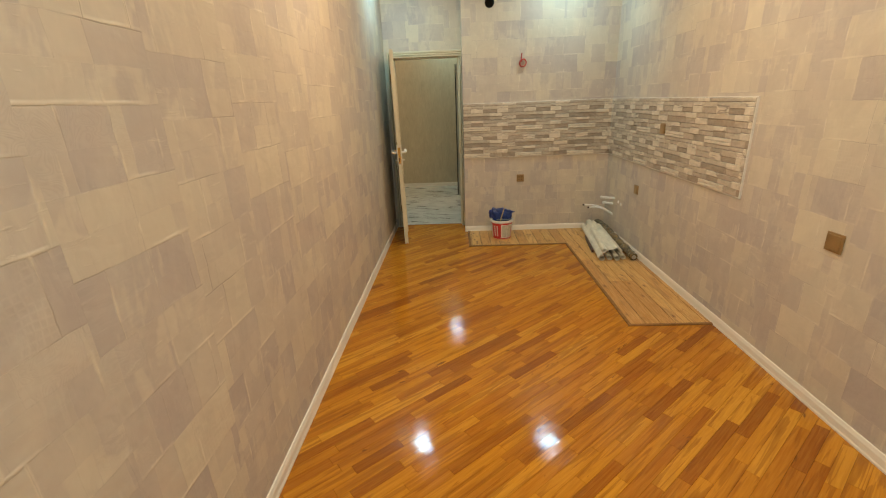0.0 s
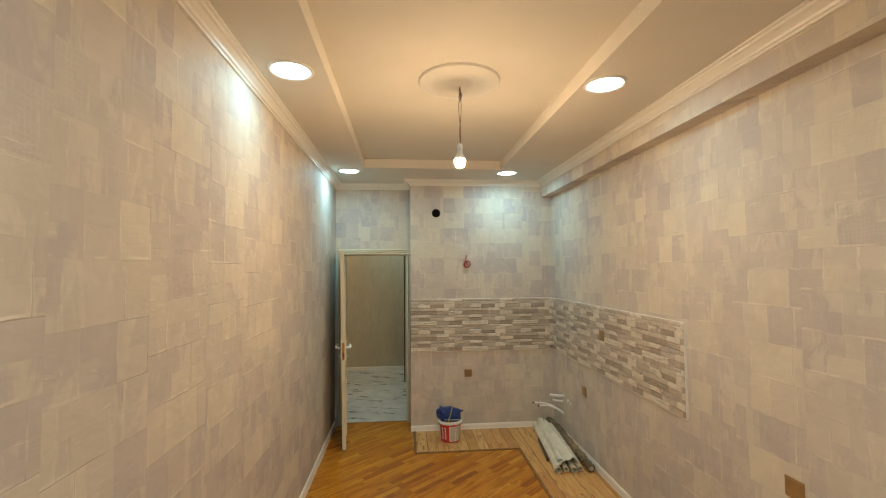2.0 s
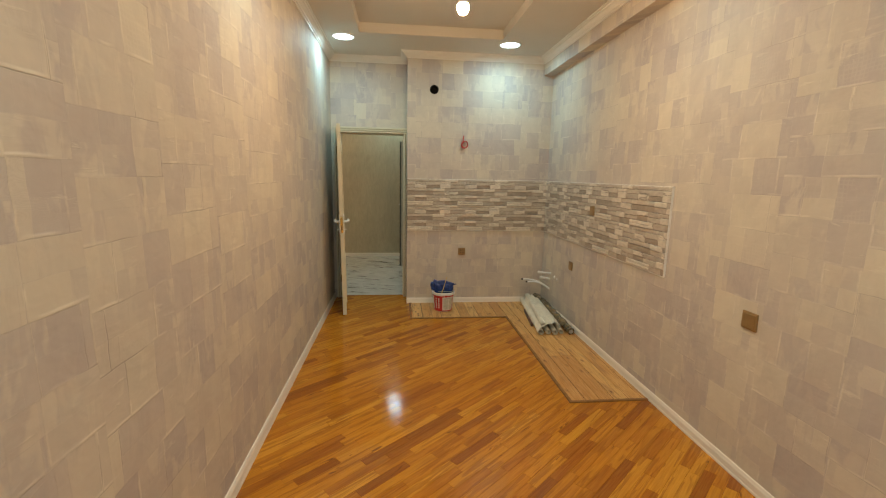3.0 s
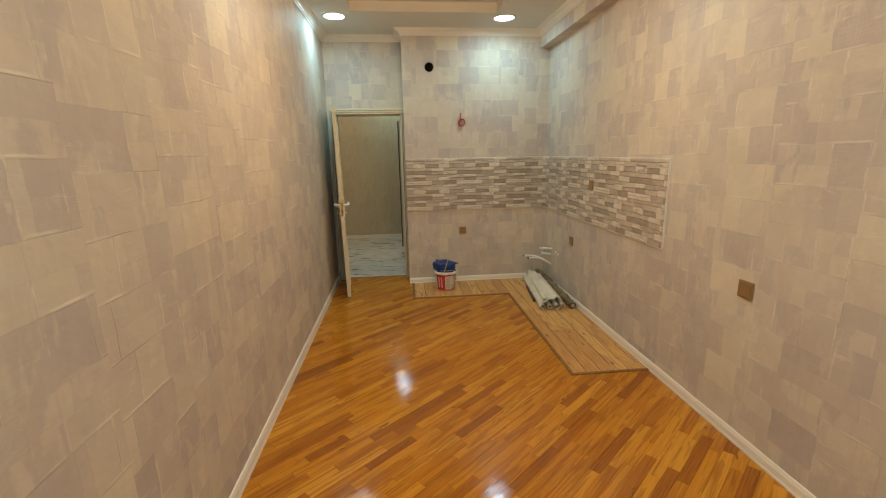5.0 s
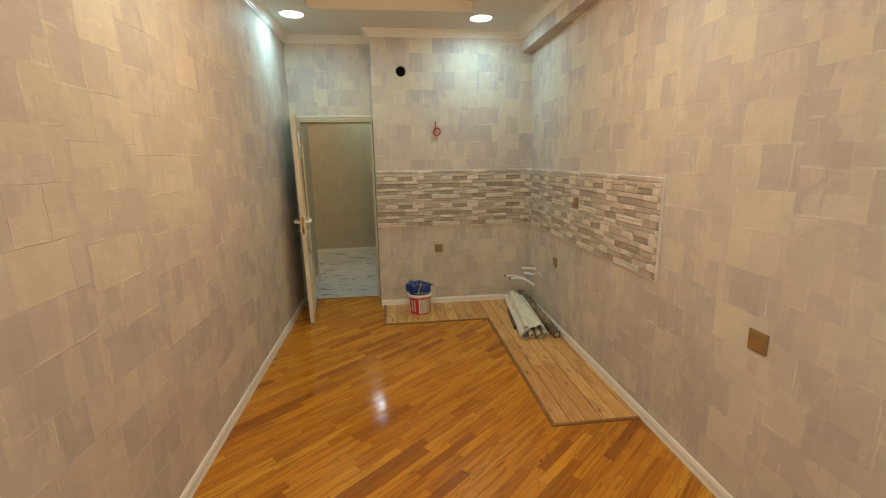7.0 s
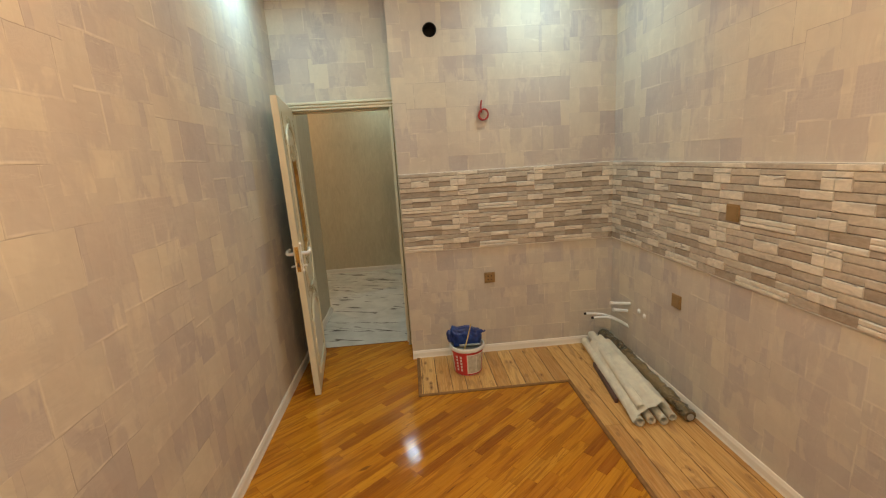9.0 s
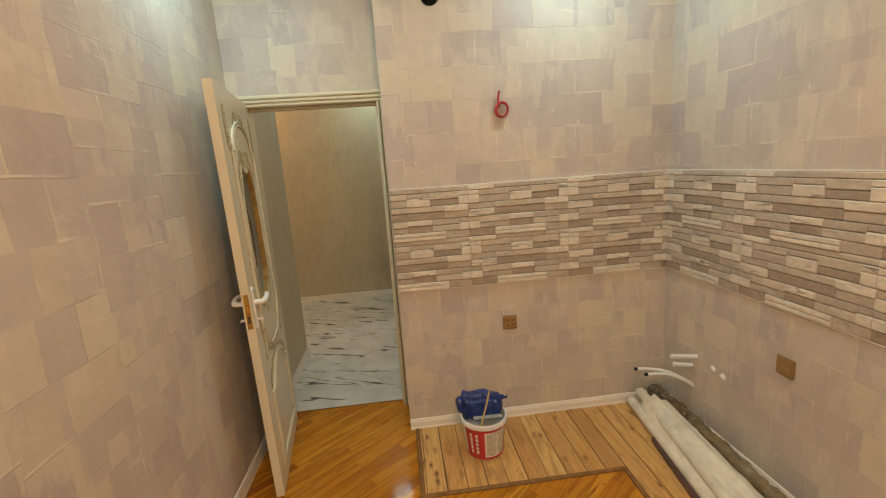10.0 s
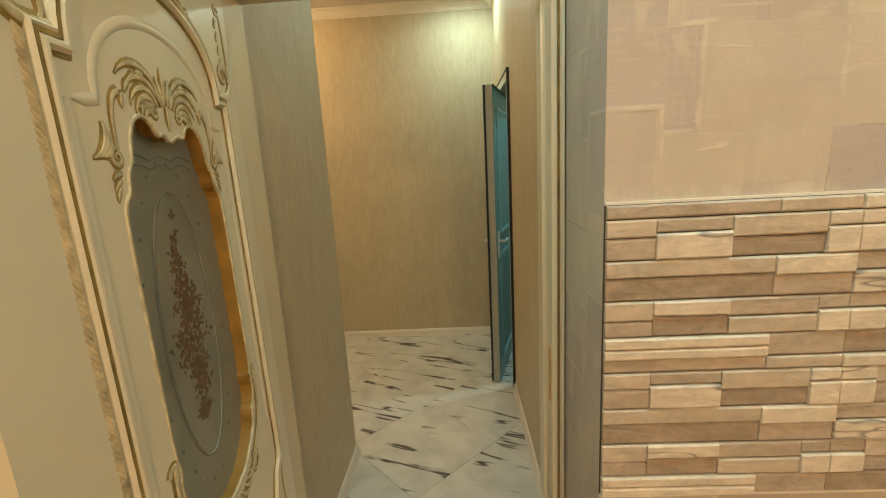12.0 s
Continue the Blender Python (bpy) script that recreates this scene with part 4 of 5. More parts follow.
    ring = [(CU + a, z) for a, z in half] + [(CU - a, z) for a, z in half[::-1][:-1]]
    bm = bmesh.new()
    sweep(bm, ring[::-1], prof, lambda u, z, h: (u, H + h, z), True)
    low = finish(bm, "lower_panel_moulding", M_CREAM, top)
    bm = bmesh.new()
    sweep(bm, ring[::-1], [(-0.0048, 0.005), (-0.0048, 0.0078), (-0.001, 0.0078), (-0.001, 0.005)], lambda u, z, h: (u, H + h, z), True)
    finish(bm, "gold_line", M_GOLD, low)
    bm = bmesh.new()
    for sgn in (1, -1):
        pts = bezier((CU + 0.27 * sgn, 0.60), (CU + 0.22 * sgn, 0.60), (CU + 0.18 * sgn, 0.68), (CU + 0.04 * sgn, 0.69), 14)
        relief(bm, pts, 0.006, 0.003)
        relief(bm, spiral(CU + 0.255 * sgn, 0.575, 0.019, 1.3, 1.4, sgn, 16), 0.005, 0.002)
        relief(bm, spiral(CU + 0.238 * sgn, 0.155, 0.016, 1.3, 1.4, sgn, 16), 0.0045, 0.002)
        for k in range(6):
            leaf_blade(bm, pts[2 + 2 * k], 0.9 if sgn > 0 else 2.24, 0.028, 0.004, curl=1.2 * sgn)
    for i in range(-2, 3):
        leaf_blade(bm, (CU + i * 0.008, 0.685), math.pi / 2 - i * 0.3, 0.045, 0.0055, curl=-0.3 * i)
    gilt_under(finish(bm, "lower_panel_crest", M_PATINA, top, smooth=True, kind="stuff"))
    for ob in [o for o in bpy.data.objects if o.type == "MESH" and (o.parent == top or (o.parent and o.parent.parent == top)) and o != leaf]:
        back = 0.008 if ob == pane or ob.parent == pane else 0.0
        for v in ob.data.vertices:
            v.co.z = carved_z(v.co.z)
            v.co.y -= back
    # lock, handles
    LZ = 1.006
    finish(boxes((LEAF_W, LEAF_W + 0.002, -0.012, 0.012, LZ - 0.085, LZ + 0.085), bevel=0.0007, seg=1), "lock_plate", M_BRASS, top, "brass lock face plate")
    finish(boxes((LEAF_W + 0.0005, LEAF_W + 0.010, -0.006, 0.006, LZ + 0.01, LZ + 0.035), bevel=0.002, seg=2), "latch", M_BRASS, top, "brass latch bolt")
    bm = boxes((LEAF_W + 0.002, LEAF_W + 0.0028, -0.006, 0.006, LZ - 0.055, LZ - 0.022))
    finish(bm, "lock_slot", M_SOCKET_D, top)
    for z in (-0.076, 0.076, -0.01):
        bm = bmesh.new()
        tube(bm, [(LEAF_W + 0.0015, 0, LZ + z), (LEAF_W + 0.003, 0, LZ + z)], 0.0035, 8)
        finish(bm, "screw", M_SOCKET_D, top)
    for sgn in (1, -1):
        u0 = LEAF_W - 0.052
        bm = bmesh.new()
        side = [(0.019 * (0.72 + 0.28 * math.cos(k / 24 * 4 * math.pi)) if 2 < k < 22 else 0.019 * math.sqrt(max(0.02, 1 - ((2.5 - k) / 2.6) ** 2 if k <= 2 else 1 - ((k - 21.5) / 2.6) ** 2)), LZ - 0.11 + 0.22 * k / 24)
                for k in range(25)]
        outline = [(u0 + w, z) for w, z in side] + [(u0 - w, z) for w, z in side[::-1]]
        lo = [bm.verts.new((u, sgn * H, z)) for u, z in outline]
        hi = [bm.verts.new((u0 + (u - u0) * 0.82, sgn * (H + 0.007), LZ + (z - LZ) * 0.97)) for u, z in outline]
        for k in range(len(lo)):
            j = (k + 1) % len(lo)
            bm.faces.new((lo[k], lo[j], hi[j], hi[k]))
        bmesh.ops.triangle_fill(bm, use_beauty=True, edges=[e for e in bm.edges if e.verts[0] in hi and e.verts[1] in hi])
        plate = finish(bm, "handle_plate", M_WHITE, top, "ivory enamelled handle plate", smooth=True)
        bm = bmesh.new()
        y1 = sgn * (H + 0.050)
        tube(bm, [(u0, sgn * H, LZ + 0.03), (u0, sgn * (H + 0.03), LZ + 0.03), (u0 - 0.004, y1 - sgn * 0.004, LZ + 0.031), (u0 - 0.018, y1, LZ + 0.033), (u0 - 0.055, y1 + sgn * 0.004, LZ + 0.040),
                  (u0 - 0.088, y1, LZ + 0.036), (u0 - 0.106, y1 - sgn * 0.006, LZ + 0.044)], [0.015, 0.0125, 0.013, 0.014, 0.0115, 0.0125, 0.010], 12)
        finish(bm, "lever", M_WHITE, plate, "ivory lever", smooth=True)
        bm = bmesh.new()
        tube(bm, [(u0, sgn * (H + 0.005), LZ - 0.055), (u0, sgn * (H + 0.024), LZ - 0.055)], [0.007, 0.006], 10)
        tube(bm, [(u0 - 0.009, sgn * (H + 0.027), LZ - 0.055), (u0 + 0.009, sgn * (H + 0.027), LZ - 0.055)], 0.0055, 10)
        finish(bm, "thumb_turn", M_WHITE, plate, smooth=True)
    for z in (0.25, 1.05, 1.82):
        bm = bmesh.new()
        tube(bm, [(-0.004, -0.022, z - 0.05), (-0.004, -0.022, z + 0.05)], 0.007, 10)
        finish(bm, "hinge", M_BRASS, top)
    return top


carved_door()


# ---- teal door in the hall ----
def teal_door():
    fr = empty("hall_door_frame", "steel door casing with a dark edge in the hall", "door frame")
    bm = bmesh.new()
    sweep(bm, [(D0, 0.0), (D0, DH), (D1, DH), (D1, 0.0)], [(0.0, 0.0), (0.0, 0.014), (0.05, 0.014), (0.055, 0.0)], lambda y, z, h: (XHR - h, y, z))
    finish(bm, "casing", M_TRIM, fr)
    bm = bmesh.new()
    sweep(bm, [(D0, 0.0), (D0, DH), (D1, DH), (D1, 0.0)], [(0.055, 0.0), (0.055, 0.018), (0.064, 0.018), (0.064, 0.0)], lambda y, z, h: (XHR - h, y, z))
    finish(bm, "dark_edge", M_TEALDARK, fr)
    W, TH = 0.757, 0.058
    top = empty("hall_door_leaf", "teal painted steel door standing ajar in the hall", "door", (0.278, D1 + 0.01, 0), -105.3)
    finish(boxes((0, W, -TH / 2, TH / 2, 0.012, DH - 0.01), bevel=0.002, seg=1), "leaf", M_TEAL, top)
    bm = bmesh.new()
    for z0, z1 in ((0.15, 0.95), (1.08, 1.95)):
        sweep(bm, [(0.1, z0), (W - 0.1, z0), (W - 0.1, z1), (0.1, z1)], [(0, 0), (0, 0.008), (0.02, 0.014), (0.03, 0)], lambda u, z, h: (u, TH / 2 + h, z), True)
    finish(bm, "panel_moulding", M_TEALPALE, top)
    finish(boxes((W, W + 0.008, -TH / 2 - 0.006, -TH / 2 + 0.008, 0.012, DH - 0.01)), "edge_seal", M_TEALDARK, top, "black edge seal")
    finish(boxes((W, W + 0.004, -TH / 2 + 0.009, TH / 2 - 0.004, 0.012, DH - 0.01)), "leaf_edge", M_EDGEGREY, top, "pale grey leaf edge")
    finish(boxes((0.0, W, TH / 2 - 0.004, TH / 2 + 0.004, DH - 0.03, DH - 0.01)), "top_rail", M_TEALDARK, top)
    bm = boxes((W - 0.07, W - 0.035, TH / 2, TH / 2 + 0.008, 0.93, 1.12), bevel=0.003)
    pl = finish(bm, "handle_plate", M_WHITE, top)
    bm = bmesh.new()
    tube(bm, [(W - 0.052, TH / 2, 1.05), (W - 0.052, TH / 2 + 0.045, 1.05), (W - 0.07, TH / 2 + 0.05, 1.05), (W - 0.15, TH / 2 + 0.05, 1.05)], 0.009, 10)
    finish(bm, "lever", M_WHITE, pl, smooth=True)
    bm = bmesh.new()
    tube(bm, [(W - 0.052, -TH / 2, 1.05), (W - 0.052, -TH / 2 - 0.035, 1.05), (W - 0.12, -TH / 2 - 0.04, 1.05)], 0.009, 10)
    finish(bm, "outer_lever", M_WHITE, top, smooth=True)


teal_door()


# ---- lamps ----
def downlight(x, y, first=None):
    top = empty("downlight", "round white recessed downlight, switched on, glowing cool white", "ceiling light", (x, y, CEIL), group="downlights in the ceiling")
    bm = bmesh.new()
    lathe(bm, [(0.098, -0.004), (0.104, -0.009), (0.112, -0.008), (0.118, -0.003), (0.118, 0.0), (0.098, 0.0)], seg=40)
    finish(bm, "rim", M_TRIM, top, smooth=True)
    bm = bmesh.new()
    lathe(bm, [(0.0, -0.007), (0.06, -0.0065), (0.097, -0.0045), (0.097, 0.0)], seg=40)
    finish(bm, "diffuser", M_LAMPON, top, "glowing diffuser", smooth=True)
    return top


first = downlight(0, 0)
first.matrix_basis = pose(SPOTS[0][0], SPOTS[0][1], CEIL)
# the fixture at (0.0, 6.15) only houses the added hall fill light
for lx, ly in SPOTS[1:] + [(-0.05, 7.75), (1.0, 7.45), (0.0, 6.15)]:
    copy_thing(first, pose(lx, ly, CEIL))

BX, BY, TZ = 0.385, 2.62, 2.992
bm = bmesh.new()
lathe(bm, [(0.0, TZ - 0.030), (0.035, TZ - 0.028), (0.060, TZ - 0.018), (0.085, TZ - 0.014), (0.105, TZ - 0.020), (0.150, TZ - 0.030), (0.190, TZ - 0.026), (0.222, TZ - 0.014),
           (0.240, TZ - 0.012), (0.248, TZ - 0.004), (0.248, TZ)], BX, BY, 64)
tagged(finish(bm, "ceiling_rose", M_TRIM, smooth=True), "round white moulded plaster ceiling rose", "ceiling rose")


def bare_bulb():
    top = empty("pendant_bulb", "bare lit bulb hanging on twisted wires from the ceiling rose", "light bulb", (BX, BY, TZ - 0.028))
    bm = bmesh.new()
    for ph in (0, math.pi):
        pts = []
        for i in range(40):
            s = i / 39
            z = -0.36 * s
            spread = 0.012 * math.exp(-((s - 0.22) / 0.12) ** 2) + 0.006 * math.sin(math.pi * s)
            pts.append((0.003 + spread * math.cos(ph + s * 7), spread * math.sin(ph + s * 7), z))
        tube(bm, pts, 0.0021, 6)
    tube(bm, [(0.0, 0, -0.02), (0.014, 0, -0.05), (0.010, 0.006, -0.085), (-0.006, 0.004, -0.07), (0.004, 0, -0.045)], 0.0024, 6)
    finish(bm, "wire", M_WIRE, top, "thin dark twisted wires", smooth=True)
    bm = bmesh.new()
    lathe(bm, [(0.0, -0.355), (0.012, -0.355), (0.017, -0.365), (0.0175, -0.395), (0.0155, -0.40), (0.0, -0.40)], seg=20)
    finish(bm, "bulb_holder", M_WHITE, top, smooth=True)
    bm = bmesh.new()
    lathe(bm, [(0.0, -0.400), (0.014, -0.401), (0.017, -0.412), (0.023, -0.427), (0.0315, -0.446), (0.0315, -0.448), (0.0, -0.448)], seg=24)
    finish(bm, "bulb_body", M_WHITE, top, smooth=True)
    bm = bmesh.new()
    lathe(bm, [(0.0, -0.4485), (0.0315, -0.449), (0.0335, -0.462), (0.031, -0.480), (0.022, -0.494), (0.010, -0.500), (0.0, -0.501)], seg=24)
    finish(bm, "bulb", M_BULB, top, "glowing warm dome", smooth=True)


bare_bulb()
hb = empty("hall_pendant_bulb", "bare lit warm bulb in the hall", "light bulb", (-2.0, 7.3, CEIL))
bm = bmesh.new()
tube(bm, [(0, 0, 0), (0, 0, -0.25)], 0.003, 6)
finish(bm, "wire", M_WIRE, hb)
bm = bmesh.new()
lathe(bm, [(0.0, -0.245), (0.016, -0.25), (0.033, -0.31), (0.022, -0.335), (0.0, -0.345)], seg=20)
finish(bm, "bulb", M_HALLBULB, hb, smooth=True)


# ---- sockets, hole, cable, pipes ----
def wall_plate(name, label, m, slots=True, size=0.086):
    top = empty(name, label, "socket" if slots else "wall plate", group="wall sockets")
    top.matrix_basis = m
    h = size / 2
    finish(boxes((-h, h, -0.010, 0.0, -h, h), bevel=0.0025), "plate", M_SOCKET, top, smooth=True)
    finish(boxes((-h * 0.80, h * 0.80, -0.0125, -0.0098, -h * 0.80, h * 0.80), bevel=0.001, seg=1), "inset", M_SOCKET, top)
    if slots:
        for u in (-0.014, 0.014):
            for z in (-0.016, 0.013):
                finish(boxes((u - 0.0045, u + 0.0045, -0.0132, -0.0120, z - 0.0045, z + 0.0045)), "slot", M_SOCKET_D, top)
    return top


wall_plate("wall_socket", "gold brown double socket low on the wallpapered back wall", pose(0.786, YJ, 0.645))
wall_plate("blank_plate", "gold brown blank plate on the wallpaper under the stone tiles", pose(XR, 4.204, 0.646, 0, 0, -90), False)
wall_plate("blank_plate", "gold brown blank plate set in the stone tiles", pose(XR - 0.009, 3.78, 1.257, 0, 0, -90), False)
wall_plate("blank_plate", "gold brown blank plate alone on the long wallpapered wall", pose(XR, 1.917, 0.849, 0, 0, -90), False, 0.092)

bm = bmesh.new()
ring = [(0.050, 0.002), (0.050, -0.004), (0.0455, -0.004), (0.0455, 0.11), (0.0, 0.11), (0.0, 0.113), (0.0495, 0.113), (0.0495, 0.002)]
lathe(bm, ring, seg=32)
duct = tagged(finish(bm, "duct_hole", M_BLACK, smooth=True), "round black duct opening high in the wallpapered wall", "vent hole")
duct.matrix_basis = pose(0.423, YJ, 2.51, -90, 0, 0)

top = empty("coiled_cable", "coil of red cable sticking out of the wallpapered wall", "cable", (0.780, YJ, 1.93))
bm = bmesh.new()
pts = [(-0.004, 0.004, -0.005), (-0.012, -0.012, 0.035), (-0.006, -0.022, 0.078), (-0.012, -0.020, 0.045)]
for i in range(46):
    a = 2.2 + i / 45 * 2 * math.pi * 2.3
    r = 0.036 + 0.003 * math.sin(i * 0.6)
    pts.append((0.006 + r * 0.92 * math.cos(a), -0.018 - 0.010 * math.sin(a * 0.5), -0.022 + r * 1.12 * math.sin(a)))
tube(bm, pts, 0.0058, 8)
finish(bm, "cable", M_RED, top, smooth=True)

pipes = [("water_pipe", "short white pipe stub coming out of the wallpapered wall", [(1.815, 4.770, 0.434), (1.671, 4.780, 0.447)], 0.0125),
         ("water_pipe", "short white pipe stub, the shorter lower one of two", [(1.815, 4.807, 0.361), (1.707, 4.811, 0.379)], 0.0125)]
for nm, lb, pts, r in pipes:
    top = empty(nm, lb, "pipe", pts[0], group="pipe stubs at the wall")
    bm = bmesh.new()
    a, b = Vector((0, 0, 0)), Vector(pts[1]) - Vector(pts[0])
    tube(bm, [a, b * 0.8, b], [r, r, r * 1.06], 14)
    finish(bm, "pipe", M_PIPE, top, smooth=True)
    bm = bmesh.new()
    tube(bm, [b * 0.99, b * 1.10], [r * 1.25, r * 1.2], 10)
    finish(bm, "end_cap", M_WHITE, top, smooth=True)
for p1, p0, lb in (((1.504, 4.870, 0.344), (1.815, 4.795, 0.245), "long white hose bent out of the wall with a black end"),
                   ((1.552, 4.840, 0.318), (1.815, 4.785, 0.235), "shorter white hose beside the longer one with a black end")):
    top = empty("supply_hose", lb, "hose", p0, group="hoses at the wall")
    d = Vector(p1) - Vector(p0)
    pts = [Vector((d.x * s, d.y * s, d.z * s + 0.035 * math.sin(math.pi * s))) for s in (i / 12 for i in range(13))]
    bm = bmesh.new()
    tube(bm, pts, 0.0085, 10)
    finish(bm, "hose", M_PIPE, top, smooth=True)
    bm = bmesh.new()
    e = (pts[-1] - pts[-2]).normalized()
    tube(bm, [pts[-1] - e * 0.002, pts[-1] + e * 0.016], [0.0098, 0.0090], 10)
    finish(bm, "end_plug", M_BLACK, top)
for y, z in ((4.641, 0.419), (4.565, 0.408)):
    bm = bmesh.new()
    lathe(bm, [(0.0, 0.010), (0.010, 0.0095), (0.017, 0.005), (0.020, 0.0)], seg=12)
    ob = tagged(finish(bm, "plaster_dab", M_WHITE, smooth=True), "white plaster dab closing a pipe outlet on the wallpaper", "plaster patch", "plaster dabs")
    ob.matrix_basis = pose(XR, y, z, 0, -90, 0)


# ---- bucket with a bag ----
def bucket():
    top = empty("paint_bucket", "white plastic bucket with a red band and label, filled and used", "bucket", (0.540, 4.790, 0.006), 8)
    r0, r1, h = 0.103, 0.125, 0.222
    bm = bmesh.new()
    lathe(bm, [(0.0, 0.0), (r0 - 0.004, 0.0), (r0, 0.004), (r1, h), (r1 - 0.003, h), (r0 - 0.004, 0.006), (0.0, 0.006)], seg=48)
    body = finish(bm, "body", M_WHITE, top, smooth=True)
    bm = bmesh.new()
    lathe(bm, [(r1 + 0.0005, h - 0.026), (r1 + 0.008, h - 0.024), (r1 + 0.009, h - 0.006), (r1 + 0.005, h + 0.002), (r1 - 0.003, h + 0.002), (r1 - 0.004, h - 0.004)], seg=48)
    finish(bm, "rim", M_WHITE, top, smooth=True)

    def band(name, a0, a1, z0, z1, mat, off=0.0008, label=""):
        bm = bmesh.new()
        n = max(4, int((a1 - a0) / 6))
        cols = []
        for i in range(n + 1):
            a = radians(a0 + (a1 - a0) * i / n)
            col = []
            for z in (z0, z1):
                for extra in (0.0, 0.0012):
                    r = r0 + (r1 - r0) * z / h + off - 0.0006 + extra
                    col.append(bm.verts.new((r * math.cos(a), r * math.sin(a), z)))
            cols.append(col)
        for a, b in zip(cols, cols[1:]):
            for i, j in ((0, 1), (1, 3), (3, 2), (2, 0)):
                bm.faces.new((a[i], a[j], b[j], b[i]))
        bm.faces.new([cols[0][i] for i in (0, 1, 3, 2)])
        bm.faces.new([cols[-1][i] for i in (0, 1, 3, 2)])
        return finish(bm, name, mat, body, label)
    band("red_band_low", -178, 178, 0.006, 0.018, M_REDPRINT)
    band("red_band_high", -178, 178, 0.176, 0.190, M_REDPRINT)
    band("red_panel", -168, -108, 0.018, 0.176, M_REDPRINT)
    band("label", -103, -42, 0.026, 0.168, M_LABEL, 0.0008, "grey printed label")
    band("label_edge", -40, -36, 0.018, 0.176, M_REDPRINT)
    for k in range(2):
        for i in range(5):
            band("print_bar", -150 + k * 17, -143 + k * 17, 0.040 + i * 0.026, 0.058 + i * 0.026, M_WHITE, 0.0022)
    for i in range(2):
        band("print_line", -74 + i * 1.5, -72.5 + i * 1.5, 0.03, 0.16, M_WHITE, 0.0018)
    band("red_tab", -96, -78, 0.186, 0.200, M_REDPRINT, 0.0012)
    bm = bmesh.new()
    lathe(bm, [(0.0, 0.178), (0.05, 0.182), (0.09, 0.176), (r1 - 0.010, 0.17), (r1 - 0.010, 0.16), (0, 0.16)], seg=24)
    finish(bm, "filling", M_GREY, top, smooth=True)
    return top


bucket()


def crumpled_bag():
    top = empty("plastic_bag", "crumpled dark blue plastic bag stuffed upright in the bucket", "bag", (0.540, 4.832, 0.0))
    bm = bmesh.new()
    nx, nr = 60, 56
    rings = []
    for i in range(nx + 1):
        s = -1 + 2 * i / nx
        x = 0.122 * s
        end = max(0.0, 1 - abs(s) ** 5) ** 0.5
        z1 = 0.340 - 0.016 * s + 0.008 * math.sin(5 * s + 1.0) - 0.040 * max(0.0, abs(s) - 0.86) / 0.14
        z0 = 0.196 + (0.030 if s < -0.80 else 0.0) + 0.045 * max(0.0, s - 0.8) / 0.2
        d = 0.006 + 0.046 * end
        row = []
        for k in range(nr):
            a = 2 * math.pi * k / nr
            ca, sa = math.cos(a), math.sin(a)
            q = (abs(ca) ** 5 + abs(sa) ** 5) ** -0.2
            ry, rz = ca * q, sa * q
            v = Vector((x, d * ry * (0.80 if rz > 0.5 else 1.0), (z0 + z1) / 2 + (z1 - z0) / 2 * rz))
            fold = abs(noise.noise(Vector((x * 22, v.y * 14, v.z * 13)) + Vector((4, 2, 9)))) * 0.013
            fine = abs(noise.noise(v * 62.0)) * 0.007
            v += Vector((0.25 * s, ca, 0.55 * sa)) * (fold + fine - 0.007)
            row.append(bm.verts.new(v))
        rings.append(row)
    for a, b in zip(rings, rings[1:]):
        for k in range(nr):
            bm.faces.new((a[k], a[(k + 1) % nr], b[(k + 1) % nr], b[k]))
    bm.faces.new(rings[0])
    bm.faces.new(rings[-1])
    finish(bm, "film", M_BAG, top, smooth=True)
    # a lobe that hangs over the rim and a twisted end across from it
    bm = bmesh.new()
    nu, nv = 26, 18
    rows = []
    for j in range(nv + 1):
        t = math.pi * j / nv
        row = []
        for i in range(nu):
            a = 2 * math.pi * i / nu
            p = Vector((math.sin(t) * math.cos(a) * 0.022, math.sin(t) * math.sin(a) * 0.038, math.cos(t) * 0.050))
            p += p.normalized() * (noise.noise(p * 34.0 + Vector((1, 5, 2))) * 0.012 + abs(noise.noise(p * 80.0)) * 0.005)
            row.append(bm.verts.new(p + Vector((-0.128, -0.004, 0.282))))
        rows.append(row)
    for a, b in zip(rows, rows[1:]):
        for i in range(nu):
            bm.faces.new((a[i], a[(i + 1) % nu], b[(i + 1) % nu], b[i]))
    bmesh.ops.remove_doubles(bm, verts=bm.verts[:], dist=0.0002)
    finish(bm, "hanging_lobe", M_BAG, top, smooth=True)
    bm = bmesh.new()
    tube(bm, [(0.100, -0.012, 0.296), (0.122, -0.016, 0.302), (0.136, -0.018, 0.298), (0.148, -0.020, 0.306)], [0.020, 0.013, 0.006, 0.008], 10)
    finish(bm, "knot_end", M_BAG, top, smooth=True)
    return top


crumpled_bag()
top = empty("mixing_stick", "thin yellow wooden stick standing in the bucket against the blue bag", "stick", (0.504, 4.700, 0.20))
bm = bmesh.new()
tube(bm, [(0, 0, 0), (0.034, 0.012, 0.10), (0.064, 0.018, 0.205)], [0.0068, 0.0062, 0.0052], 8, True, 0.6)
finish(bm, "stick", M_STICK, top, smooth=True)
bm = bmesh.new()
box(bm, -0.078, 0.082, -0.003, 0.003, -0.022, 0.022)
bevel_all(bm, 0.0016, 2)
for v in bm.verts:
    v.co += Vector((0, 1, 1)) * noise.noise(v.co * 30) * 0.002
ob = tagged(finish(bm, "scraper_blade", M_GREY, smooth=True), "plaster-crusted grey scraper blade lying across the bucket rim", "scraper")
ob.matrix_basis = pose(0.555, 4.752, 0.228, 76, 2, 3)


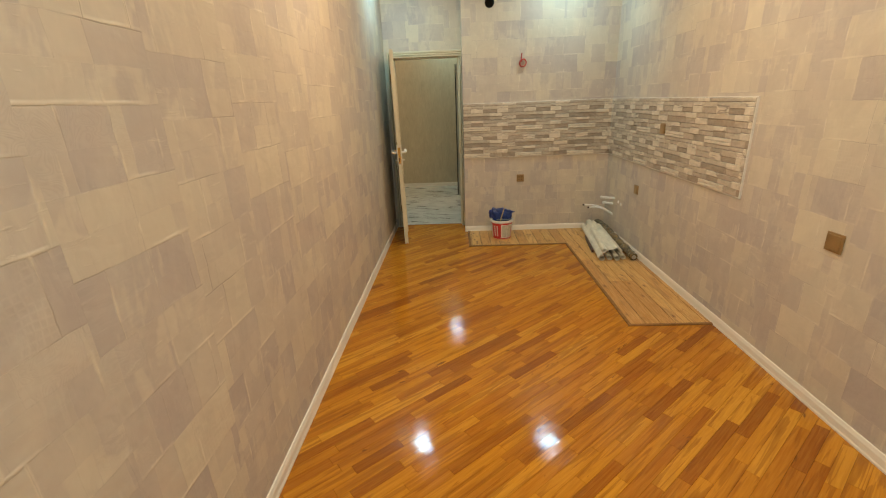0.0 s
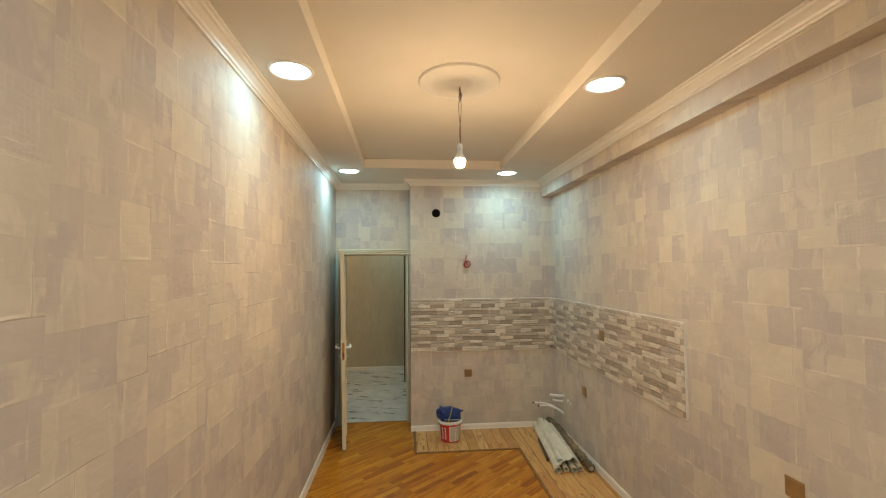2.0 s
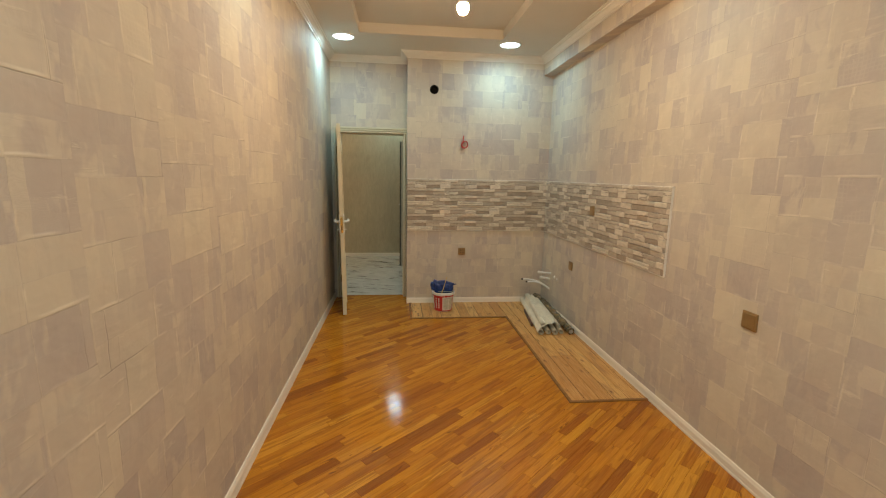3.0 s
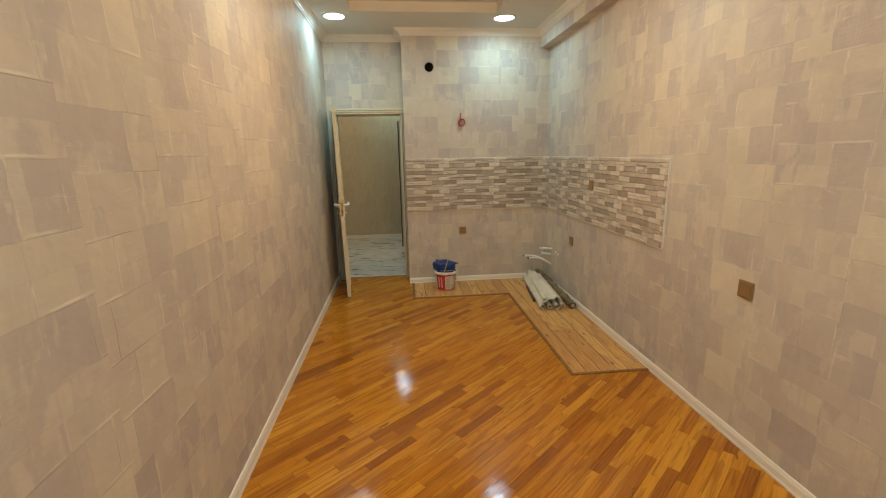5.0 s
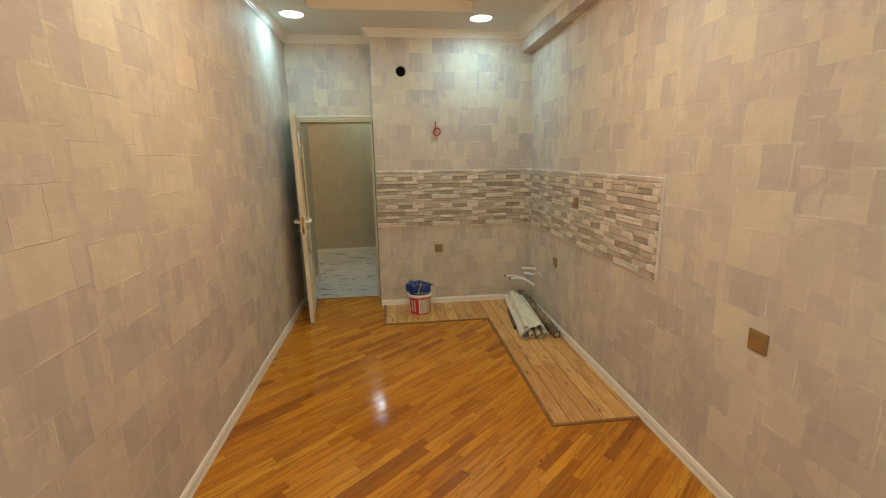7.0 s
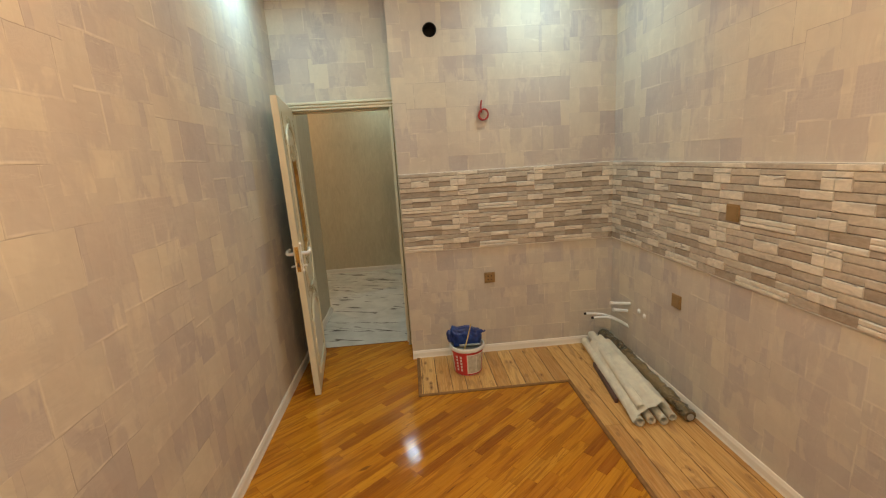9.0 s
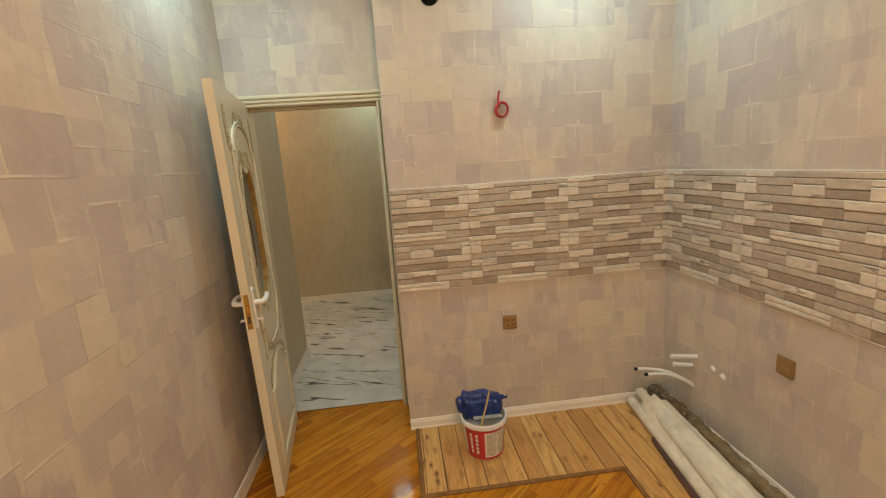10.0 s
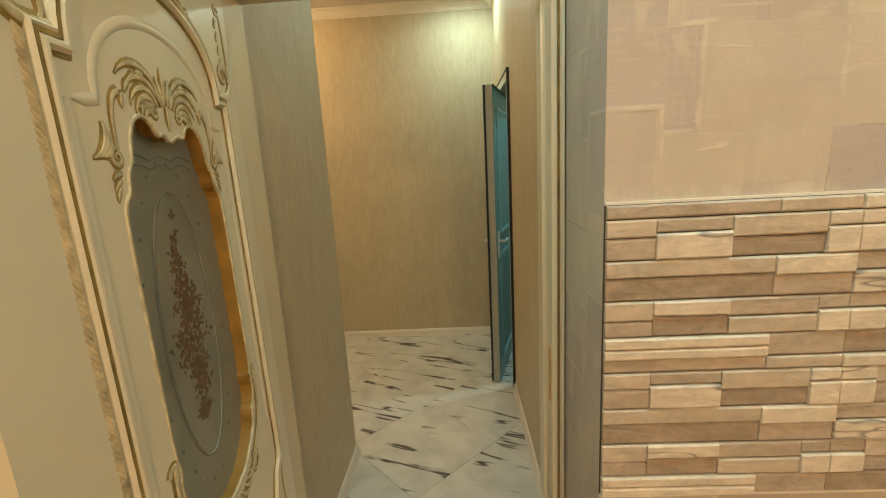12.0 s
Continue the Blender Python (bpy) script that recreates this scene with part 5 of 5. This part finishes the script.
# ---- rolls on the laminate ----
def roll(x0, y0, x1, y1, r, z, label, mat=M_ROLL, turns=2.6, name="vinyl_roll"):
    top = empty(name, label, "roll", (x0, y0, z), group="rolls along the wall")
    bm = bmesh.new()
    d = Vector((x1 - x0, y1 - y0, 0))
    side = Vector((-d.y, d.x, 0)).normalized()
    n, m = 64, 9
    thick = 0.0022
    strips = []
    for off in (0.0, thick):
        rows = []
        for j in range(m):
            s = j / (m - 1)
            row = []
            for i in range(n):
                a = -2.2 + i / (n - 1) * turns * 2 * math.pi
                rr = (r - thick - off) * (1 - 0.42 * (1 - i / (n - 1)) * 1.0)
                rr *= 1 + 0.05 * math.sin(2 * a + s * 3)
                p = d * s + side * (rr * math.cos(a)) + Vector((0, 0, r + rr * math.sin(a)))
                p += Vector((0, 0, 0.001 * noise.noise(p * 20)))
                row.append(bm.verts.new(p))
            rows.append(row)
        strips.append(rows)
    for rows in strips:
        for a, b in zip(rows, rows[1:]):
            for i in range(n - 1):
                bm.faces.new((a[i], a[i + 1], b[i + 1], b[i]))
    A, B = strips
    for i in range(n - 1):
        bm.faces.new((A[0][i], A[0][i + 1], B[0][i + 1], B[0][i]))
        bm.faces.new((A[-1][i], A[-1][i + 1], B[-1][i + 1], B[-1][i]))
    for j in range(m - 1):
        for e in (0, n - 1):
            bm.faces.new((A[j][e], A[j + 1][e], B[j + 1][e], B[j][e]))
    finish(bm, "sheet", mat, top, smooth=True)
    return top


ZL = 0.0075
roll(1.425, 3.905, 1.560, 5.020, 0.034, ZL, "cream vinyl roll with a flattened edge lying on the laminate")
roll(1.500, 3.915, 1.610, 4.980, 0.030, ZL, "thinner cream vinyl roll wedged between others", turns=3.0)
roll(1.568, 3.900, 1.668, 4.900, 0.031, ZL, "cream vinyl roll with an open spiral end", turns=2.2)
roll(1.636, 3.925, 1.735, 4.960, 0.029, ZL, "narrow cream vinyl roll beside the wrapped one", turns=3.0)
roll(1.468, 3.955, 1.625, 5.030, 0.036, ZL + 0.050, "loose cream vinyl roll on top of the pile", turns=1.5)
top = empty("wrapped_roll", "long brown roll wrapped in crinkled clear film lying along the wall", "roll", (1.728, 3.90, ZL), group="rolls along the wall")
bm = bmesh.new()
pts, rad = [], []
for i in range(90):
    s = i / 89
    pts.append((0.018 * math.sin(s * 2.2) - 0.008 * s, 1.16 * s, 0.036 + 0.022 * min(1.0, 1.4 * s) + 0.003 * math.sin(9 * s)))
    rad.append(0.034 + 0.0035 * math.sin(s * 41) + 0.002 * math.sin(s * 97) + 0.014 * min(1.0, 1.5 * s))
tube(bm, pts, rad, 20)
for v in bm.verts:
    v.co += Vector((1, 0, 1)) * (noise.noise(v.co * 30) * 0.006 + noise.noise(v.co * 70) * 0.004)
    v.co.z = max(0.0, v.co.z)
finish(bm, "film", M_FILM, top, smooth=True)
bm = bmesh.new()
tube(bm, [(0, -0.006, 0.036), (0, 0.0, 0.036)], 0.020, 16)
finish(bm, "core", M_ROLLIN, top)
# loose sheet that covers the rolls
top = empty("vinyl_sheet", "loose cream vinyl sheet draped over the rolls", "sheet", (0, 0, 0))
bm = bmesh.new()
nu, nv = 44, 70
rows = []
for j in range(nv):
    s = j / (nv - 1)
    y = 3.925 + 0.95 * s
    row = []
    for i in range(nu):
        u = i / (nu - 1)
        x = 1.385 + 0.013 * min(1, 3 * s) + (0.245 - 0.060 * s) * u + 0.120 * s
        z = 0.010 + 0.118 * math.sin(math.pi * (0.03 + 0.72 * u)) ** 0.6 + 0.007 * math.sin(17 * u + 3 * s) + 0.010 * noise.noise(Vector((x * 9, y * 4, 2))) - 0.012 * abs(noise.noise(Vector((x * 16 - y * 7, y * 5, 6)))) + 0.006 * noise.noise(Vector((x * 40, y * 14, 1)))
        row.append(bm.verts.new((x, y + 0.03 * math.sin(3 * u) + (1 - s) ** 3 * (0.040 * noise.noise(Vector((u * 3.2, 3, 1))) + 0.06 * max(0, u - 0.6) - 0.02), z)))
    rows.append(row)
for a, b in zip(rows, rows[1:]):
    for i in range(nu - 1):
        bm.faces.new((a[i], a[i + 1], b[i + 1], b[i]))
bmesh.ops.recalc_face_normals(bm, faces=bm.faces)
bmesh.ops.solidify(bm, geom=bm.faces[:], thickness=0.002)
finish(bm, "sheet", M_ROLL, top, smooth=True)
# dark strip standing in for the shadow under the rolls
bm = bmesh.new()
box(bm, -0.010, 0.010, 0, 0.50, 0, 0.032)
bevel_all(bm, 0.002, 1)
ob = tagged(finish(bm, "maroon_board", M_MAROON), "narrow dark maroon strip beside the rolls, for the shadow under them", "board")
ob.matrix_basis = pose(1.412, 4.16, ZL, 0, 0, -8)


# ---- backsplash: stone-look tiles ----
TILE = [(0.0, 0.155, 0.273, 0.3, "L"), (0.155, 0.46, 0.273, 0.3, "M"), (0.46, 0.6, 0.273, 0.3, "B"),
        (0.0, 0.065, 0.246, 0.273, "V"), (0.0, 0.065, 0.196, 0.246, "L"), (0.065, 0.245, 0.238, 0.273, "B"), (0.065, 0.245, 0.196, 0.238, "M"),
        (0.245, 0.38, 0.246, 0.273, "M"), (0.245, 0.38, 0.196, 0.246, "V"), (0.38, 0.545, 0.232, 0.273, "B"), (0.38, 0.545, 0.196, 0.232, "D"),
        (0.545, 0.6, 0.246, 0.273, "V"), (0.545, 0.6, 0.196, 0.246, "L"),
        (0.0, 0.155, 0.162, 0.196, "M"), (0.0, 0.155, 0.118, 0.162, "V"), (0.155, 0.46, 0.162, 0.196, "B"), (0.155, 0.46, 0.118, 0.162, "D"),
        (0.46, 0.6, 0.158, 0.196, "L"), (0.46, 0.6, 0.118, 0.158, "M"),
        (0.0, 0.065, 0.090, 0.118, "M"), (0.0, 0.065, 0.046, 0.090, "L"), (0.065, 0.245, 0.078, 0.118, "B"), (0.065, 0.245, 0.046, 0.078, "M"), (0.245, 0.385, 0.086, 0.118, "V"),
        (0.245, 0.385, 0.046, 0.086, "D"), (0.385, 0.545, 0.082, 0.118, "M"), (0.385, 0.545, 0.046, 0.082, "B"), (0.545, 0.6, 0.090, 0.118, "M"),
        (0.545, 0.6, 0.046, 0.090, "L"), (0.0, 0.155, 0.0, 0.046, "D"), (0.155, 0.46, 0.022, 0.046, "L"), (0.155, 0.46, 0.0, 0.022, "L"), (0.46, 0.6, 0.0, 0.046, "M")]


def splash(name, label, start, length, first_u, to_world):
    """Lays tiles along a wall from start; first_u is where in the tile the first piece is cut."""
    backing = finish(boxes((0, length, -0.006, 0, 0, 0.6)), name, M_JOINT, label=label, **STRUCT)
    backing.matrix_basis = to_world
    cache = {}
    rnd = random.Random(11)
    for row in range(2):
        u = -first_u
        while u < length:
            for a, b, z0, z1, tone in TILE:
                x0, x1 = max(0.001, u + a), min(length - 0.001, u + b)
                if x1 - x0 < 0.006:
                    continue
                gap = 0.0011
                proud = {"D": 0.0056, "M": 0.0068, "B": 0.0082, "L": 0.0118, "V": 0.0108}[tone]
                key = (round(x1 - x0, 3), round(z1 - z0, 3), tone)
                if key not in cache:
                    w, hh = (x1 - x0) / 2 - 0.0002, (z1 - z0) / 2 - gap
                    e, ex = 0.0034, 0.0009
                    bm = bmesh.new()
                    lo = [bm.verts.new((sx * w, -0.006, sz * hh)) for sx, sz in ((-1, -1), (1, -1), (1, 1), (-1, 1))]
                    mi = [bm.verts.new((sx * w, -0.006 - proud + e, sz * hh)) for sx, sz in ((-1, -1), (1, -1), (1, 1), (-1, 1))]
                    hi = [bm.verts.new((sx * (w - ex), -0.006 - proud, sz * (hh - e))) for sx, sz in ((-1, -1), (1, -1), (1, 1), (-1, 1))]
                    for p, q in ((lo, mi), (mi, hi)):
                        for i in range(4):
                            bm.faces.new((p[i], p[(i + 1) % 4], q[(i + 1) % 4], q[i]))
                    bm.faces.new(hi)
                    bmesh.ops.recalc_face_normals(bm, faces=bm.faces)
                    me = bpy.data.meshes.new("stone_tile")
                    bm.to_mesh(me)
                    bm.free()
                    me.materials.append(M_TILE[tone])
                    cache[key] = me
                ob = new("stone_tile", cache[key])
                ob.parent = backing
                ob.matrix_basis = pose((x0 + x1) / 2, -0.0003 * rnd.random(), row * 0.3 + (z0 + z1) / 2)
            u += 0.6
    return backing


splash("backsplash_back", "stone-look tile band on the back wall", XJ, XR - XJ - 0.012, 0.155, pose(XJ, YJ, 0.903))
splash("backsplash_right", "stone-look tile band on the long wall, ending in a straight cut", 0, YJ - 2.65, 0.0, pose(XR, YJ, 0.903, 0, 0, -90))
finish(boxes((XR - 0.013, XR, 2.642, 2.649, 0.897, 1.508), (XR - 0.008, XR, 2.649, YJ, 1.5032, 1.508), (XR - 0.008, XR, 2.649, YJ, 0.897, 0.9028),
             (XJ, XR - 0.008, YJ - 0.008, YJ, 1.5032, 1.508), (XJ, XR - 0.008, YJ - 0.008, YJ, 0.897, 0.9028)), "trim", M_TRIM, **STRUCT)

# ---- laminate ----
LX0, LX1, LY0, LY1 = 0.149, 1.212, 2.650, 4.478
finish(boxes((LX0, XR, LY1, YJ, -0.006, 0.0012), (LX1, XR, LY0, LY1, -0.006, 0.0012)), "laminate_floor", M_LSEAM, label="pine-look laminate in an angled strip along two walls", **STRUCT)
lam = bpy.data.objects["laminate_floor"]
rnd = random.Random(3)
x = 0.081
seams = []
while x < XR:
    seams.append(x)
    x += 0.105
for i, x0 in enumerate(seams):
    x1 = min(XR, x0 + 0.105)
    a, b = max(x0, LX0 + 0.025), x1
    if b - a < 0.01:
        continue
    y0 = LY1 + 0.025 if x0 < LX1 - 0.02 else LY0 + 0.025
    if x0 < LX1 + 0.025 < x1 and x0 >= LX1 - 0.02:
        a = max(a, LX1 + 0.025)
    cuts = [y0]
    if y0 < 3:
        cuts += [2.65 + 0.025 + (1.28 if i // 2 % 2 else 0.75) + 0.0 * i]
    cuts.append(YJ)
    for c0, c1 in zip(cuts, cuts[1:]):
        e = 0.0050 if i % 2 else 0.0030
        bm = bmesh.new()
        cx, cy = (a + b) / 2, (c0 + c1) / 2
        prism(bm, [(a + 0.0003 - cx, c0 + 0.0006 - cy), (b - e - cx, c0 + 0.0006 - cy), (b - e - cx, c1 - 0.0006 - cy), (a + 0.0003 - cx, c1 - 0.0006 - cy)], 0.001, 0.006, 0.0012)
        ob = finish(bm, "laminate_plank", M_LAM, lam)
        ob.matrix_basis = pose(cx, cy, 0)
bm = bmesh.new()
sweep(bm, [(LX0, YJ - 0.02), (LX0, LY1), (LX1, LY1), (LX1, LY0), (XR - 0.02, LY0)], [(0.0, 0.0), (0.0, 0.005), (0.004, 0.009), (0.021, 0.009), (0.0255, 0.006), (0.0255, 0.0)], lambda x, y, h: (x, y, h))
finish(bm, "laminate_edging", M_LAMTRIM, label="brown wooden edging strip round the laminate", kind="structure")

# ---- hall tiles ----
tile_base = finish(boxes((-3.2, XR, YT, YFAR, -0.011, -0.006)), "hall_floor", M_GROUT, label="white marble tiles with dark streaks laid diagonally", **STRUCT)
S = 0.6
rect_hall = [(-1, 0, 3.2), (1, 0, XHR + 0.15), (0, -1, -YT), (0, 1, YFAR)]
for i in range(-8, 10):
    for j in range(-8, 10):
        u0, v0 = i * S, j * S
        corners = []
        for du, dv in ((0, 0), (S, 0), (S, S), (0, S)):
            u, v = u0 + du, v0 + dv
            corners.append((0.0 + (u - v) * math.sqrt(0.5), 6.515 + (u + v) * math.sqrt(0.5)))
        poly = clip(corners, rect_hall)
        if not poly:
            continue
        cx, cy = sum(p[0] for p in poly) / len(poly), sum(p[1] for p in poly) / len(poly)
        area = abs(sum(p[0] * q[1] - q[0] * p[1] for p, q in zip(poly, poly[1:] + poly[:1]))) / 2
        if area < 0.002 or (cy < YC - 0.15 and cx < -1.0):
            continue
        bm = bmesh.new()
        prism(bm, [((px - cx) * 0.997, (py - cy) * 0.997) for px, py in poly], -0.006, 0.0, 0.0008)
        ob = finish(bm, "marble_tile", M_MARBLE, tile_base)
        ob.matrix_basis = pose(cx, cy, 0)
finish(boxes((DOOR_L, DOOR_R, YT - 0.006, YT + 0.004, -0.006, 0.003)), "threshold", M_LAMTRIM, **STRUCT)

# ---- parquet ----
parq = finish(boxes((XL, XR, YN, YT, -0.0115, -0.008)), "parquet_floor", M_SEAM, label="glossy lacquered honey-coloured parquet laid diagonally", **STRUCT)
ANG = radians(40.0)
ca, sa = math.cos(ANG), math.sin(ANG)
PW = 0.057
rnd = random.Random(21)
room = [(-1, 0, -XL), (1, 0, XR), (0, -1, -YN), (0, 1, YT)]
planks = []
for r in range(-70, 120):
    v0 = r * PW
    u = -3.0 + rnd.random() * 0.4
    while u < 8.5:
        L = rnd.choice((0.25, 0.32, 0.39, 0.46, 0.53, 0.60))
        quad = [(u, v0), (u + L, v0), (u + L, v0 + PW), (u, v0 + PW)]
        u += L
        world_q = [(a * ca - b * sa, a * sa + b * ca) for a, b in quad]
        poly = clip(world_q, room)
        if not poly:
            continue
        area = abs(sum(p[0] * q[1] - q[0] * p[1] for p, q in zip(poly, poly[1:] + poly[:1]))) / 2
        if area < 0.0003:
            continue
        cx, cy = sum(p[0] for p in poly) / len(poly), sum(p[1] for p in poly) / len(poly)
        if all(p[1] > YJ + 0.02 and p[0] > XJ + 0.02 for p in poly):
            continue
        if all((p[0] > LX0 + 0.01 and p[1] > LY1 + 0.01) or (p[0] > LX1 + 0.01 and p[1] > LY0 + 0.01) for p in poly):
            continue
        dist = math.hypot(cx - 0.1, cy - min(4.6, max(1.9, cy)))
        planks.append((dist, cx, cy, [(p[0] * ca + p[1] * sa, -p[0] * sa + p[1] * ca) for p in poly]))
planks.sort(key=lambda p: p[0])
cache = {}
for d, cx, cy, poly in planks[:298]:
    pu, pv = sum(p[0] for p in poly) / len(poly), sum(p[1] for p in poly) / len(poly)
    loc = [(round(a - pu, 4), round(b - pv, 4)) for a, b in poly]
    key = tuple(loc)
    if key not in cache:
        bm = bmesh.new()
        g = 0.0002
        prism(bm, [(a - math.copysign(g, a), b - math.copysign(g, b)) for a, b in loc], -0.010, 0.0, 0.0005)
        bmesh.ops.recalc_face_normals(bm, faces=bm.faces)
        me = bpy.data.meshes.new("parquet_plank")
        bm.to_mesh(me)
        bm.free()
        me.materials.append(M_PARQ)
        cache[key] = me
    ob = new("parquet_plank", cache[key])
    ob.parent = parq
    ob.matrix_basis = pose(pu * ca - pv * sa, pu * sa + pv * ca, 0, 0, 0, math.degrees(ANG))
bm = bmesh.new()
for d, cx, cy, poly in planks[298:]:
    g = 0.0002
    pu, pv = sum(p[0] for p in poly) / len(poly), sum(p[1] for p in poly) / len(poly)
    prism(bm, [(a - math.copysign(g, a - pu), b - math.copysign(g, b - pv)) for a, b in poly], -0.010, 0.0, 0.0005)
rest = finish(bm, "parquet_rest", M_PARQ_S, parq, kind="stuff")
rest.matrix_basis = pose(0, 0, 0, 0, 0, math.degrees(ANG))
